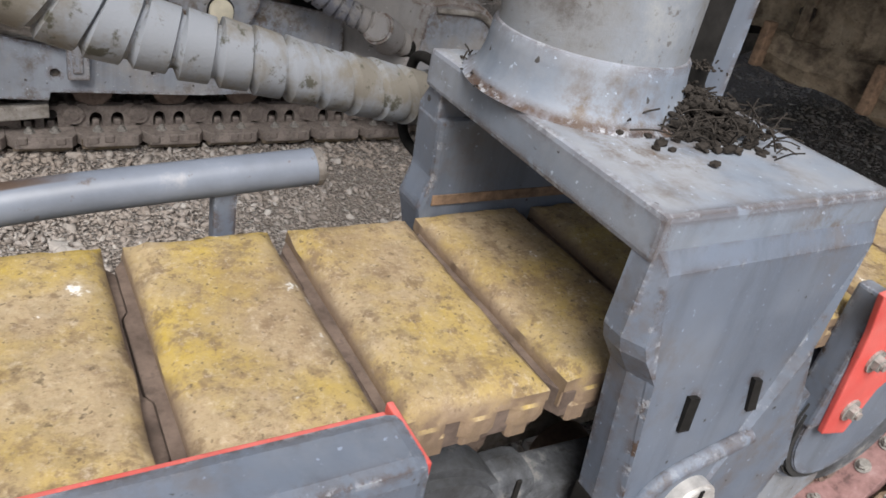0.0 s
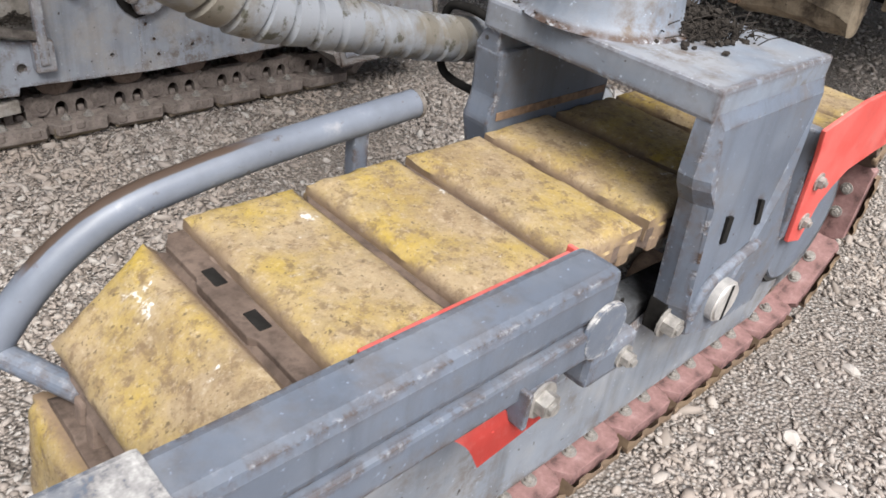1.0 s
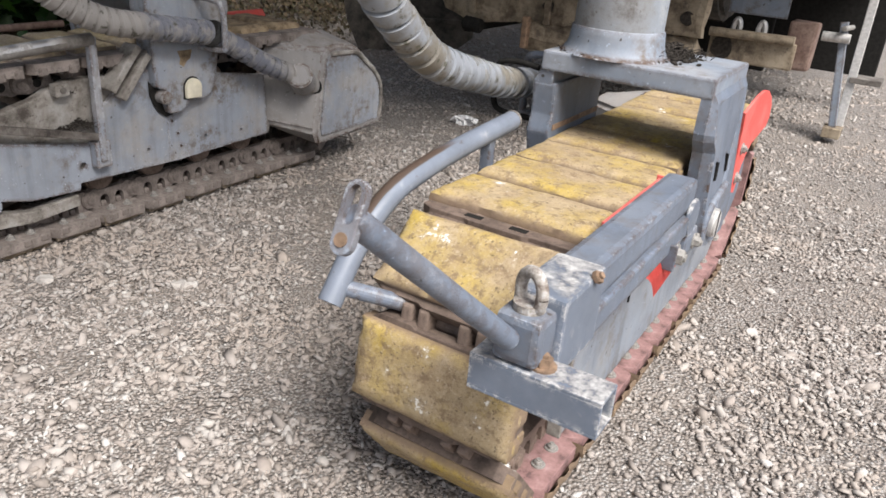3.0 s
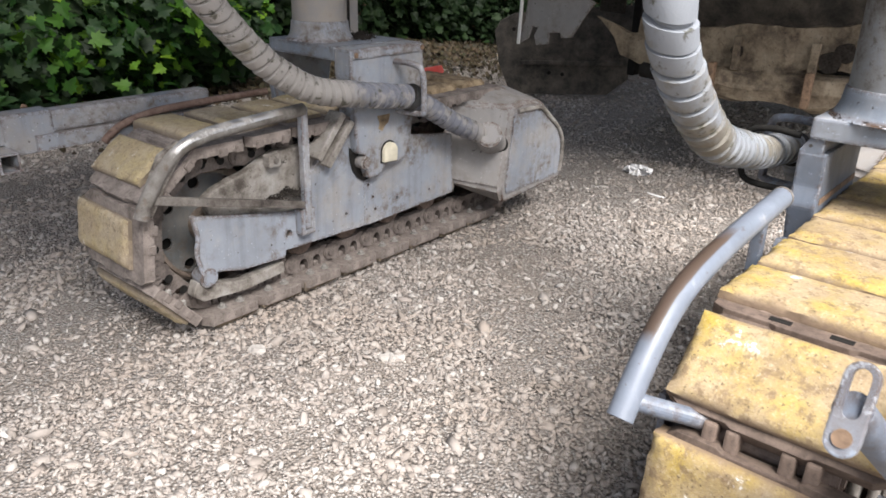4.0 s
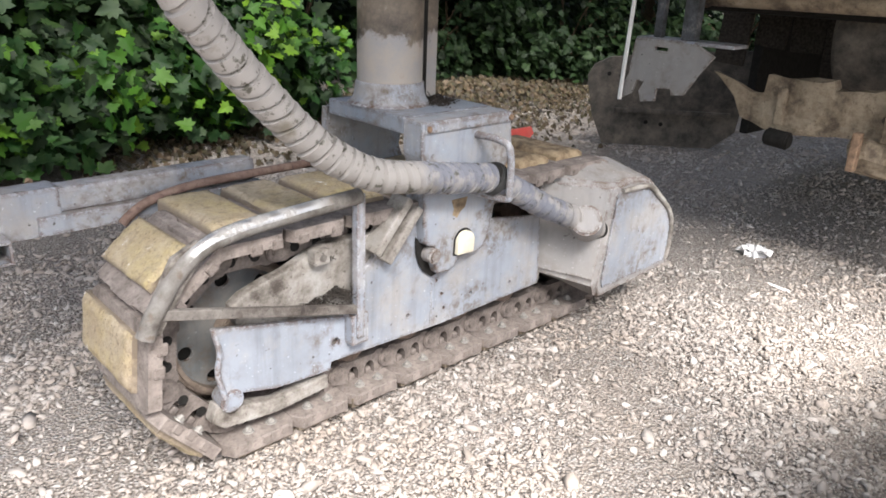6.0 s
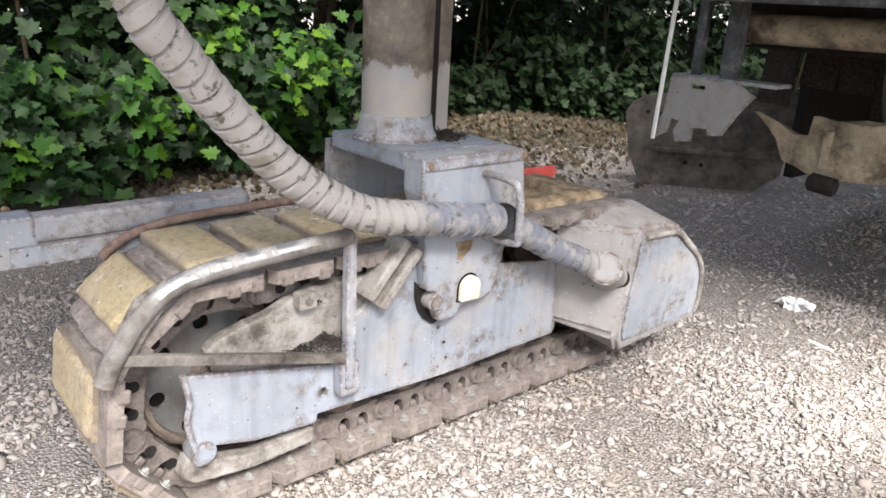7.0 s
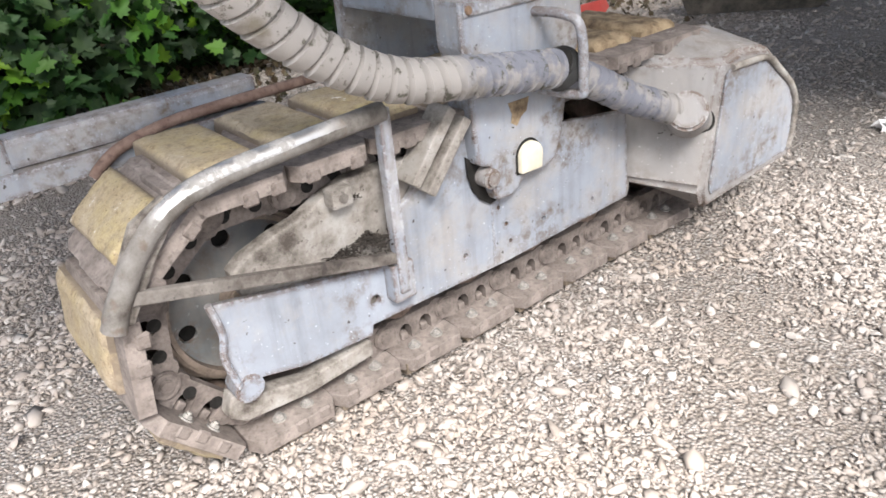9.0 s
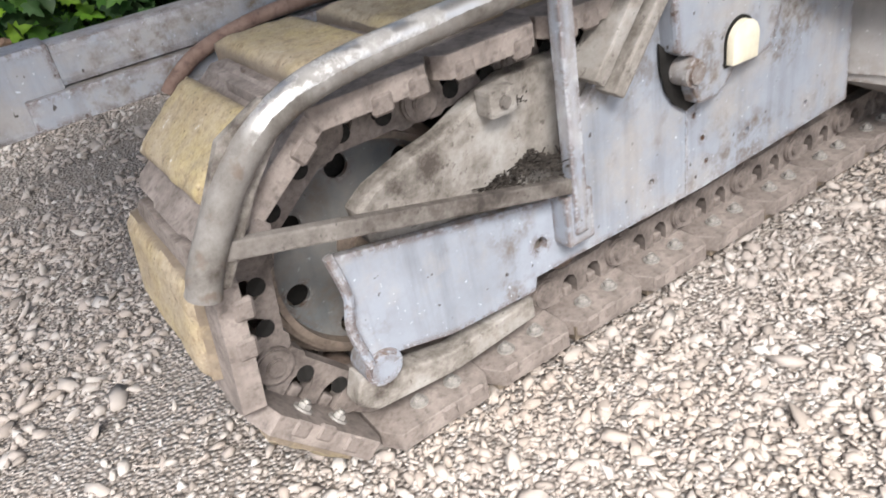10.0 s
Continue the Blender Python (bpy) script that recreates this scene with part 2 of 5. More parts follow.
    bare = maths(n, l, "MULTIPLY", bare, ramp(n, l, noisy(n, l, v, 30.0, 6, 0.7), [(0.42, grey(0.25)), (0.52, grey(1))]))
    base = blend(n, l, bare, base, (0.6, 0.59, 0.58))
    l.new(base, p.inputs["Base Color"])
    l.new(bare, p.inputs["Metallic"])
    l.new(ramp(n, l, bare, [(0.0, grey(0.75)), (1.0, grey(0.38))]), p.inputs["Roughness"])
    relief(n, l, a, 0.5, 0.004, p)
    return m


def gravel_material(name, stops, cells):
    """The bed: cells of small stones in brown-grey dirt, with patches of finer dust."""
    m, n, l, p = shader(name)
    v = coords(n)
    c = n.new("ShaderNodeTexVoronoi")
    c.inputs["Scale"].default_value = cells
    l.new(v, c.inputs["Vector"])
    s = n.new("ShaderNodeSeparateColor")
    l.new(c.outputs["Color"], s.inputs[0])
    base = ramp(n, l, s.outputs[0], stops)
    base = blend(n, l, ramp(n, l, c.outputs["Distance"], [(0.42, grey(0)), (0.72, grey(0.9))]), base, (0.15, 0.127, 0.108))
    patch = noisy(n, l, v, 2.2, 5)
    base = blend(n, l, ramp(n, l, patch, [(0.5, grey(0)), (0.7, grey(0.6))]), base, (0.31, 0.265, 0.225))
    l.new(base, p.inputs["Base Color"])
    p.inputs["Roughness"].default_value = 0.95
    inv = n.new("ShaderNodeMath")
    inv.operation = "SUBTRACT"
    inv.inputs[0].default_value = 1.0
    l.new(c.outputs["Distance"], inv.inputs[1])
    relief(n, l, inv.outputs[0], 0.9, 0.012, p)
    return m


def island_material(name, stops, rough=0.9, bump_scale=120.0):
    m, n, l, p = shader(name)
    g = n.new("ShaderNodeNewGeometry")
    base = ramp(n, l, g.outputs["Random Per Island"], stops)
    f = noisy(n, l, coords(n), bump_scale, 3)
    base = blend(n, l, ramp(n, l, f, [(0.4, grey(0)), (0.75, grey(0.35))]), base, (0.3, 0.26, 0.225))
    wide = noisy(n, l, coords(n), 1.6, 5, 0.6)
    base = blend(n, l, ramp(n, l, wide, [(0.44, grey(0)), (0.66, grey(0.6))]), base, (0.35, 0.292, 0.245))
    l.new(base, p.inputs["Base Color"])
    p.inputs["Roughness"].default_value = rough
    return m


def leaf_material(name, stops, through_share=0.35):
    m, n, l, p = shader(name)
    g = n.new("ShaderNodeNewGeometry")
    base = ramp(n, l, g.outputs["Random Per Island"], stops)
    base = blend(n, l, ramp(n, l, noisy(n, l, coords(n), 25.0, 3), [(0.4, grey(0)), (0.7, grey(0.3))]), base, (0.05, 0.08, 0.02))
    l.new(base, p.inputs["Base Color"])
    p.inputs["Roughness"].default_value = 0.6
    p.inputs["Specular IOR Level"].default_value = 0.3
    t = n.new("ShaderNodeBsdfTranslucent")
    l.new(base, t.inputs[0])
    mix = n.new("ShaderNodeMixShader")
    mix.inputs[0].default_value = through_share
    l.new(p.outputs[0], mix.inputs[1])
    l.new(t.outputs[0], mix.inputs[2])
    l.new(mix.outputs[0], n["Material Output"].inputs[0])
    return m


GREY_NEAR = paint("grey_paint", (0.122, 0.145, 0.187), 0.25, (0.215, 0.225, 0.245), chips=0.47, rust=(0.07, 0.045, 0.032), grime=0.45)
FLAKED = flaking("flaking_grey_paint", (0.122, 0.145, 0.187))
GREY_FAR = paint("dusty_grey_paint", (0.27, 0.295, 0.34), 0.6, (0.36, 0.33, 0.3), chips=0.43, streaks=0.55, grime=0.95)
SIDE_NEAR = paint("streaked_grey_paint", (0.2, 0.225, 0.265), 0.5, (0.34, 0.335, 0.33), chips=0.45, streaks=0.8, grime=0.6)
DISC = paint("dark_wheel_paint", (0.115, 0.125, 0.13), 0.6, (0.2, 0.18, 0.16), chips=0.46, grime=0.8)
DUSTY = crusted("mud_dusted_steel", [(0.36, (0.06, 0.048, 0.04)), (0.44, (0.155, 0.138, 0.12)), (0.52, (0.25, 0.228, 0.205)), (0.64, (0.34, 0.325, 0.305))])
GRIMY = crusted("grimy_bar_steel", [(0.36, (0.035, 0.028, 0.024)), (0.44, (0.085, 0.072, 0.063)), (0.52, (0.14, 0.125, 0.112)), (0.66, (0.24, 0.22, 0.2))])
# scuffed; lighter and bluer than GREY_NEAR, with sky light on top painted in
GREY_TOP = paint("scuffed_sky_toned_grey", (0.2, 0.235, 0.29), 0.35, (0.32, 0.32, 0.325), chips=0.37, rust=(0.07, 0.042, 0.028), grime=0.95)
RED = paint("red_paint", (0.6, 0.075, 0.062), 0.3, (0.58, 0.25, 0.22), chips=0.68, rough=0.42, streaks=0.12, grime=0.02, pits=0.1)
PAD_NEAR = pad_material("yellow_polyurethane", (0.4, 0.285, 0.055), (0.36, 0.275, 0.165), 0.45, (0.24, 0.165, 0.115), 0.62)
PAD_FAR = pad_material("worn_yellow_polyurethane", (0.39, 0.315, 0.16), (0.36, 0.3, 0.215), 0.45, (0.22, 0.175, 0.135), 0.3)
PAD_CRUST = crusted("mud_crusted_pad", [(0.34, (0.07, 0.048, 0.03)), (0.44, (0.17, 0.12, 0.072)), (0.54, (0.3, 0.225, 0.14)), (0.68, (0.4, 0.32, 0.21))], 14.0)
SHOE_NEAR = rusty("track_steel_oversprayed", (0.13, 0.09, 0.072), (0.26, 0.195, 0.16), (0.31, 0.175, 0.168), 0.075)
# brown steel, darkened in colour for the shadow between pads
SHOE_MID = rusty("brown_steel_gap_shaded", (0.06, 0.042, 0.033), (0.19, 0.14, 0.112))
SHOE_FAR = rusty("dusty_track_steel", (0.1, 0.08, 0.07), (0.32, 0.275, 0.248))
CHAIN_FAR = rusty("dusty_chain_steel", (0.065, 0.052, 0.046), (0.27, 0.23, 0.207))
CHAIN = rusty("chain_steel", (0.11, 0.08, 0.065), (0.27, 0.2, 0.16))
RIM = rusty("wheel_rim_steel", (0.13, 0.1, 0.08), (0.3, 0.24, 0.195), rough=0.55)
BOLT = plain("zinc_bolt", (0.32, 0.305, 0.285), 0.5, 0.4, 90, 0.35)
RUST_STRIP = rusty("rusted_strip_steel", (0.1, 0.055, 0.042), (0.27, 0.19, 0.155))
RUST_BOLT = plain("rusted_bolt", (0.22, 0.145, 0.095), 0.8, 0.1, 60, 0.5)
RING = crusted("worn_ring_steel", [(0.36, (0.09, 0.055, 0.038)), (0.44, (0.27, 0.24, 0.21)), (0.52, (0.48, 0.47, 0.46)), (0.64, (0.62, 0.61, 0.6))], 22.0)
HOUSING = paint("dusty_housing_paint", (0.275, 0.265, 0.262), 0.5, (0.32, 0.295, 0.275), chips=0.44, streaks=0.3, rough=0.6, grime=0.4)
CREAM = plain("cream_cap", (0.66, 0.61, 0.48), 0.6, 0.0, 30, 0.15)
# near-black: greasy steel, and shade painted into holes, gaps and the bay
DARK = plain("grease_and_hole_black", (0.017, 0.016, 0.015), 0.8, 0.0, 40, 0.4, 0.2, 0.12)
OILY = crusted("oily_dark_paint", [(0.36, (0.02, 0.019, 0.018)), (0.46, (0.05, 0.052, 0.056)), (0.56, (0.085, 0.09, 0.1)), (0.68, (0.26, 0.25, 0.235))], 12.0)
BRIGHT = plain("worn_bright_steel", (0.62, 0.6, 0.58), 0.38, 0.5, 60, 0.25)
MUD = plain("dried_mud", (0.035, 0.03, 0.026), 0.95, 0.0, 90, 0.6, 0.8, 0.15)
OLDMUD = crusted("mud_caked_steel", [(0.36, (0.045, 0.032, 0.023)), (0.44, (0.13, 0.1, 0.07)), (0.52, (0.25, 0.2, 0.14)), (0.66, (0.38, 0.32, 0.24))], 6.0)
RUBBER = plain("black_rubber", (0.03, 0.03, 0.03), 0.7, 0.0, 50, 0.3)
PAPER = plain("crumpled_paper", (0.75, 0.74, 0.74), 0.8, 0.0, 30, 0.1)
BARK = plain("bark", (0.13, 0.09, 0.06), 0.95, 0.0, 50, 0.4, 0.8)
POLE = plain("white_rod", (0.8, 0.8, 0.78), 0.5, 0.0, 30, 0.06)
STONES = [(0.0, (0.19, 0.165, 0.146)), (0.14, (0.265, 0.232, 0.208)), (0.32, (0.35, 0.315, 0.29)), (0.5, (0.29, 0.25, 0.224)), (0.7, (0.365, 0.335, 0.31)), (0.94, (0.4, 0.375, 0.352)), (1.0, (0.52, 0.5, 0.475))]
GRAVEL = island_material("gravel_stones", STONES)
RAIL_NEAR = bent_rail_material("scraped_grey_rail", (0.165, 0.187, 0.23))
RAIL_WORN_LIT = rail_material("rubbed_highlit_rail")
BED = gravel_material("gravel_bed", [(a, tuple(v * 0.9 for v in c)) for a, c in STONES], 120.0)
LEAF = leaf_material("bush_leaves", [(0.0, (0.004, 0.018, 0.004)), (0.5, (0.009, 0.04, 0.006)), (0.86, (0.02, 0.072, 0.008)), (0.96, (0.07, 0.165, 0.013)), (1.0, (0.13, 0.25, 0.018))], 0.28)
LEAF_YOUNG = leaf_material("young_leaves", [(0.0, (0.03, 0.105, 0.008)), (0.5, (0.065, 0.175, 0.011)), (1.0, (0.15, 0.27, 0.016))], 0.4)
# dark copy of the leaf green, with the hedge's shade in its colour
LEAF_DARK = leaf_material("shade_coloured_leaves", [(0.0, (0.006, 0.016, 0.005)), (0.6, (0.01, 0.028, 0.008)), (1.0, (0.022, 0.048, 0.012))], 0.2)
DEAD = leaf_material("dry_leaves", [(0.0, (0.02, 0.012, 0.007)), (0.5, (0.045, 0.028, 0.016)), (1.0, (0.1, 0.068, 0.042))], 0.1)


def hose_material(name, cloth, dirt_from, rubbed=None):
    m, n, l, p = shader(name)
    v = coords(n)
    a = noisy(n, l, v, 11.0, 6, 0.65)
    base = blend(n, l, ramp(n, l, a, [(dirt_from, grey(0)), (dirt_from + 0.14, grey(0.85))]), cloth, (0.14, 0.122, 0.092))
    if rubbed:
        where = n.new("ShaderNodeSeparateXYZ")
        l.new(v, where.inputs[0])
        along = maths(n, l, "MULTIPLY", ramp(n, l, where.outputs["Y"], [(rubbed[0], grey(0)), (rubbed[0] + 0.06, grey(1))]), ramp(n, l, where.outputs["Y"], [(rubbed[1], grey(1)), (rubbed[1] + 0.04, grey(0))]))
        wear = maths(n, l, "MULTIPLY", along, ramp(n, l, noisy(n, l, v, 24.0, 5, 0.65), [(0.4, grey(0.25)), (0.52, grey(0.95))]))
        base = blend(n, l, wear, base, (0.15, 0.157, 0.19))
    b = noisy(n, l, v, 34.0, 5, 0.7)
    base = blend(n, l, ramp(n, l, b, [(0.57, grey(0)), (0.64, grey(0.9))]), base, (0.055, 0.052, 0.035))
    l.new(base, p.inputs["Base Color"])
    p.inputs["Roughness"].default_value = 0.7
    relief(n, l, noisy(n, l, v, 260.0, 3), 0.25, 0.002, p)
    return m


def column_material(name):
    """Bare to a ragged line, caked with dark grease and mud above it."""
    m, n, l, p = shader(name)
    v = coords(n)
    s = n.new("ShaderNodeSeparateXYZ")
    l.new(v, s.inputs[0])
    ragged = noisy(n, l, v, 16.0, 6, 0.65)
    line = n.new("ShaderNodeMath")
    line.operation = "MULTIPLY_ADD"
    l.new(ragged, line.inputs[0])
    line.inputs[1].default_value = 0.16
    l.new(s.outputs["Z"], line.inputs[2])
    low = ramp(n, l, noisy(n, l, v, 9.0, 7, 0.7), [(0.35, (0.27, 0.27, 0.28)), (0.6, (0.34, 0.305, 0.27)), (0.72, (0.17, 0.11, 0.08))])
    high = ramp(n, l, noisy(n, l, v, 12.0, 7, 0.7), [(0.35, (0.035, 0.03, 0.027)), (0.6, (0.16, 0.13, 0.1)), (0.75, (0.36, 0.32, 0.28))])
    base = blend(n, l, ramp(n, l, line.outputs[0], [(0.985, grey(0)), (1.0, grey(1))]), low, high)
    l.new(base, p.inputs["Base Color"])
    p.inputs["Roughness"].default_value = 0.5
    relief(n, l, ragged, 0.5, 0.004, p)
    return m


SHIELD = crusted("mud_splashed_shield", [(0.36, (0.025, 0.022, 0.019)), (0.45, (0.06, 0.053, 0.046)), (0.56, (0.11, 0.094, 0.078)), (0.66, (0.18, 0.15, 0.12))], 7.0)
COLUMN_NEAR = crusted("rubbed_column_paint", [(0.34, (0.085, 0.07, 0.058)), (0.42, (0.19, 0.19, 0.19)), (0.55, (0.22, 0.24, 0.27)), (0.68, (0.33, 0.335, 0.33))], 5.0)
COLUMN_FAR = column_material("muddy_column")
HOSE_NEAR = hose_material("wrap_band_grey", (0.215, 0.23, 0.255), 0.47)
HOSE_FAR = hose_material("wrap_band_dusty", (0.285, 0.268, 0.255), 0.56, (0.36, 0.93))


# ---- mesh tools ----
def part(name, bm, material, parent=None, label="", smooth=False):
    """Links a bmesh as one mesh object under a thing or a part."""
    bmesh.ops.recalc_face_normals(bm, faces=bm.faces)
    me = bpy.data.meshes.new(name)
    bm.to_mesh(me)
    bm.free()
    if smooth:
        me.polygons.foreach_set("use_smooth", [True] * len(me.polygons))
        me.set_sharp_from_angle(angle=radians(38))
    me.materials.append(material)
    ob = new(name, me)
    if parent is not None:
        ob.parent = parent
    if label:
        ob["label"] = label
    return ob


def shared(name, me, parent, m):
    ob = new(name, me)
    ob.parent = parent
    ob.matrix_basis = m
    return ob


def base(name, at, label, category, group=""):
    ob = new(name)
    ob.empty_display_size = 0.1
    ob.location = at
    return tagged(ob, label, category, group)


def add(bm, other):
    """Joins another bmesh into bm."""
    me = bpy.data.meshes.new("join")
    other.to_mesh(me)
    other.free()
    bm.from_mesh(me)
    bpy.data.meshes.remove(me)
    return bm


def block(a, b, bevel=0.004, m=None, segments=2):
    """A bevelled box between two corners."""
    bm = bmesh.new()
    lo = [min(p, q) for p, q in zip(a, b)]
    hi = [max(p, q) for p, q in zip(a, b)]
    mat = Matrix.Translation([(p + q) / 2 for p, q in zip(lo, hi)]) @ Matrix.Diagonal((*[q - p for p, q in zip(lo, hi)], 1))
    bmesh.ops.create_cube(bm, size=1, matrix=mat)
    if bevel:
        bmesh.ops.bevel(bm, geom=bm.edges[:], offset=min(bevel, 0.45 * min(q - p for p, q in zip(lo, hi))), segments=segments, affect="EDGES", profile=0.6)
    if m:
        bmesh.ops.transform(bm, matrix=m, verts=bm.verts)
    return bm


def prism(points, axis, lo, hi, bevel=0.003):
    """A polygon in the other two axes (in their order), drawn out along axis 0, 1 or 2."""
    bm = bmesh.new()

    def at(p, h):
        q = list(p)
        q.insert(axis, h)
        return q

    a = [bm.verts.new(at(p, lo)) for p in points]
    b = [bm.verts.new(at(p, hi)) for p in points]
    bm.faces.new(a)
    bm.faces.new(list(reversed(b)))
    for i in range(len(points)):
        j = (i + 1) % len(points)
        bm.faces.new((a[i], b[i], b[j], a[j]))
    bmesh.ops.recalc_face_normals(bm, faces=bm.faces)
    if bevel:
        bmesh.ops.bevel(bm, geom=bm.edges[:], offset=bevel, segments=2, affect="EDGES", profile=0.6)
    return bm


def rod(p, q, r, r2=None, sides=20, bevel=0.0):
    """A round bar from p to q."""
    p, q = Vector(p), Vector(q)
    bm = bmesh.new()
    bmesh.ops.create_cone(bm, cap_ends=True, segments=sides, radius1=r, radius2=r if r2 is None else r2, depth=(q - p).length)
    if bevel:
        bmesh.ops.bevel(bm, geom=[e for e in bm.edges if any(len(f.verts) > 4 for f in e.link_faces)], offset=bevel, segments=2, affect="EDGES")
    m = Matrix.Translation((p + q) / 2) @ (q - p).to_track_quat("Z", "Y").to_matrix().to_4x4()
    bmesh.ops.transform(bm, matrix=m, verts=bm.verts)
    return bm


def curve(points, steps=10):
    """Catmull-Rom through the points."""
    p = [Vector(q) for q in points]
    p = [2 * p[0] - p[1]] + p + [2 * p[-1] - p[-2]]
    out = []
    for i in range(1, len(p) - 2):
        for k in range(steps):
            t = k / steps
            a, b, c, d = p[i - 1 : i + 3]
            out.append(0.5 * (2 * b + (c - a) * t + (2 * a - 5 * b + 4 * c - d) * t * t + (3 * b - a - 3 * c + d) * t**3))
    return out + [p[-2]]


def sweep(path, radius, sides=16, caps=True, flat=1.0):
    """A tube along a path; radius: a number or one for each place."""
    bm = bmesh.new()
    n = len(path)
    radii = radius if isinstance(radius, list) else [radius] * n
    side = None
    rings = []
    for i, c in enumerate(path):
        d = (path[min(i + 1, n - 1)] - path[max(i - 1, 0)]).normalized()
        if side is None:
            side = d.orthogonal().normalized()
        side = (side - d * side.dot(d)).normalized()
        other = d.cross(side)
        rings.append([bm.verts.new(c + radii[i] * (math.cos(a) * side + flat * math.sin(a) * other)) for a in (2 * math.pi * k / sides for k in range(sides))])
    for a, b in zip(rings, rings[1:]):
        for k in range(sides):
            bm.faces.new((a[k], a[(k + 1) % sides], b[(k + 1) % sides], b[k]))
    if caps:
        bm.faces.new(rings[0][::-1])
        bm.faces.new(rings[-1])
    return bm


def hexbolt(at, along, r=0.011, h=0.009, washer=True):
    """A hexagon head on a washer, looking along a direction."""
    d = Vector(along).normalized()
    at = Vector(at)
    bm = rod(at + d * 0.002, at + d * (0.002 + h), r, r * 0.96, 6, 0.001)
    if washer:
        add(bm, rod(at, at + d * 0.003, r * 1.45, sides=14))
    add(bm, rod(at + d * (0.002 + h), at + d * (0.006 + h), r * 0.5, sides=10))
    return bm


def carve(ob, cutters):
    """Cuts holes for good: the cutters leave nothing behind."""
    made = []
    for bm in cutters:
        me = bpy.data.meshes.new("cut")
        bmesh.ops.recalc_face_normals(bm, faces=bm.faces)
        bm.to_mesh(me)
        bm.free()
        c = new("cut", me)
        c.matrix_world = Matrix.Identity(4)
        mod = ob.modifiers.new("cut", "BOOLEAN")
        mod.operation, mod.object, mod.solver = "DIFFERENCE", c, "EXACT"
        made.append(c)
    keep = ob.parent
    ob.parent = None
    bpy.context.view_layer.update()
    me = bpy.data.meshes.new_from_object(ob.evaluated_get(bpy.context.evaluated_depsgraph_get()))
    ob.modifiers.clear()
    ob.data = me
    ob.parent = keep
    for c in made:
        bpy.data.objects.remove(c)
    return ob


def stadium(half, r, steps=8):
    """A long round-ended outline, upright."""
    return [(r * math.cos(a), half + r * math.sin(a)) for a in (math.pi * k / steps for k in range(steps + 1))] + [(r * math.cos(a), -half + r * math.sin(a)) for a in (math.pi + math.pi * k / steps for k in range(steps + 1))]


def rough_up(bm, size, scale, seed=0.0):
    for v in bm.verts:
        v.co += size * noise.noise_vector(v.co * scale + Vector((seed, seed * 1.7, seed * 0.3)))
    return bm


def bulk(name, verts, faces, material, smooth=False):
    """One mesh out of arrays: verts (n, 3), faces (m, k)."""
    me = bpy.data.meshes.new(name)
    k = faces.shape[1]
    me.vertices.add(len(verts))
    me.vertices.foreach_set("co", np.ascontiguousarray(verts, dtype=np.float32).ravel())
    me.loops.add(faces.size)
    me.loops.foreach_set("vertex_index", np.ascontiguousarray(faces, dtype=np.int32).ravel())
    me.polygons.add(len(faces))
    me.polygons.foreach_set("loop_start", np.arange(0, faces.size, k, dtype=np.int32))
    me.update(calc_edges=True)
    me.validate()
    me.materials.append(material)
    if smooth:
        me.polygons.foreach_set("use_smooth", [True] * len(me.polygons))
    return new(name, me)


# ---- ground: one gravel sheet out to the horizon ----
def ground_height(x, y):
    return 0.006 * np.sin(2.1 * x + 0.7) * np.sin(1.7 * y) - 0.03 * np.clip((y - 1.6) / 1.5, 0, 1) + 0.10 * np.clip((-3.6 - x) / 1.2, 0, 1)


def ground_axis(lo, hi, step, far):
    mid = np.arange(lo, hi + step / 2, step)
    out = np.geomspace(0.3, far, 16)
    return np.concatenate([lo - out[::-1], mid, hi + out])


gx, gy = np.meshgrid(ground_axis(-5.5, 2.5, 0.06, 400), ground_axis(-2.0, 6.5, 0.06, 400), indexing="ij")
rng = np.random.default_rng(4)
gz = ground_height(gx, gy) - 0.004 + rng.normal(0, 0.0022, gx.shape)
ni, nj = gx.shape
idx = np.arange(ni * nj).reshape(ni, nj)
quads = np.stack([idx[:-1, :-1], idx[1:, :-1], idx[1:, 1:], idx[:-1, 1:]], -1).reshape(-1, 4)
ground = bulk("ground", np.stack([gx, gy, gz], -1).reshape(-1, 3), quads, BED, True)
tagged(ground, "gravel yard of pale crushed stone and dirt", "ground", kind="structure")


# ---- crawler track ----
PITCH = 0.163
APOTHEM = PITCH / 2 / math.tan(radians(22.5))
FRONT, REAR, AXLE = 0.065, 0.065 + 7 * PITCH, 0.28


def link_places(bend=(135, 90, 45)):
    """(u, z, turn) of each of the 22 links: 8 on top, 3 round the rear, 8 below, 3 round the front at the bend's angles."""
    out = [(FRONT + i * PITCH, AXLE + APOTHEM, 0) for i in range(8)]
    for a in (45, 90, 135):
        out.append((REAR + APOTHEM * math.sin(radians(a)), AXLE + APOTHEM * math.cos(radians(a)), -a))
    out += [(FRONT + i * PITCH, AXLE - APOTHEM, 180) for i in reversed(range(8))]
    for a in bend:
        out.append((FRONT - APOTHEM * math.sin(radians(a)), AXLE + APOTHEM * math.cos(radians(a)), a))
    return out


def pad_mesh(seed, material, ragged_by=1.0):
    """A worn pad: crowned uneven top, rounded edges, lugs showing at both ends."""
    bm = bmesh.new()
    nx, ny = 24, 14
    rows = []
    for i in range(nx + 1):
        x = -0.149 + 0.298 * i / nx
        rows.append([bm.verts.new((x, -0.068 + 0.136 * j / ny, 0.083)) for j in range(ny + 1)])
    for i in range(nx):
        for j in range(ny):
            bm.faces.new((rows[i][j], rows[i + 1][j], rows[i + 1][j + 1], rows[i][j + 1]))
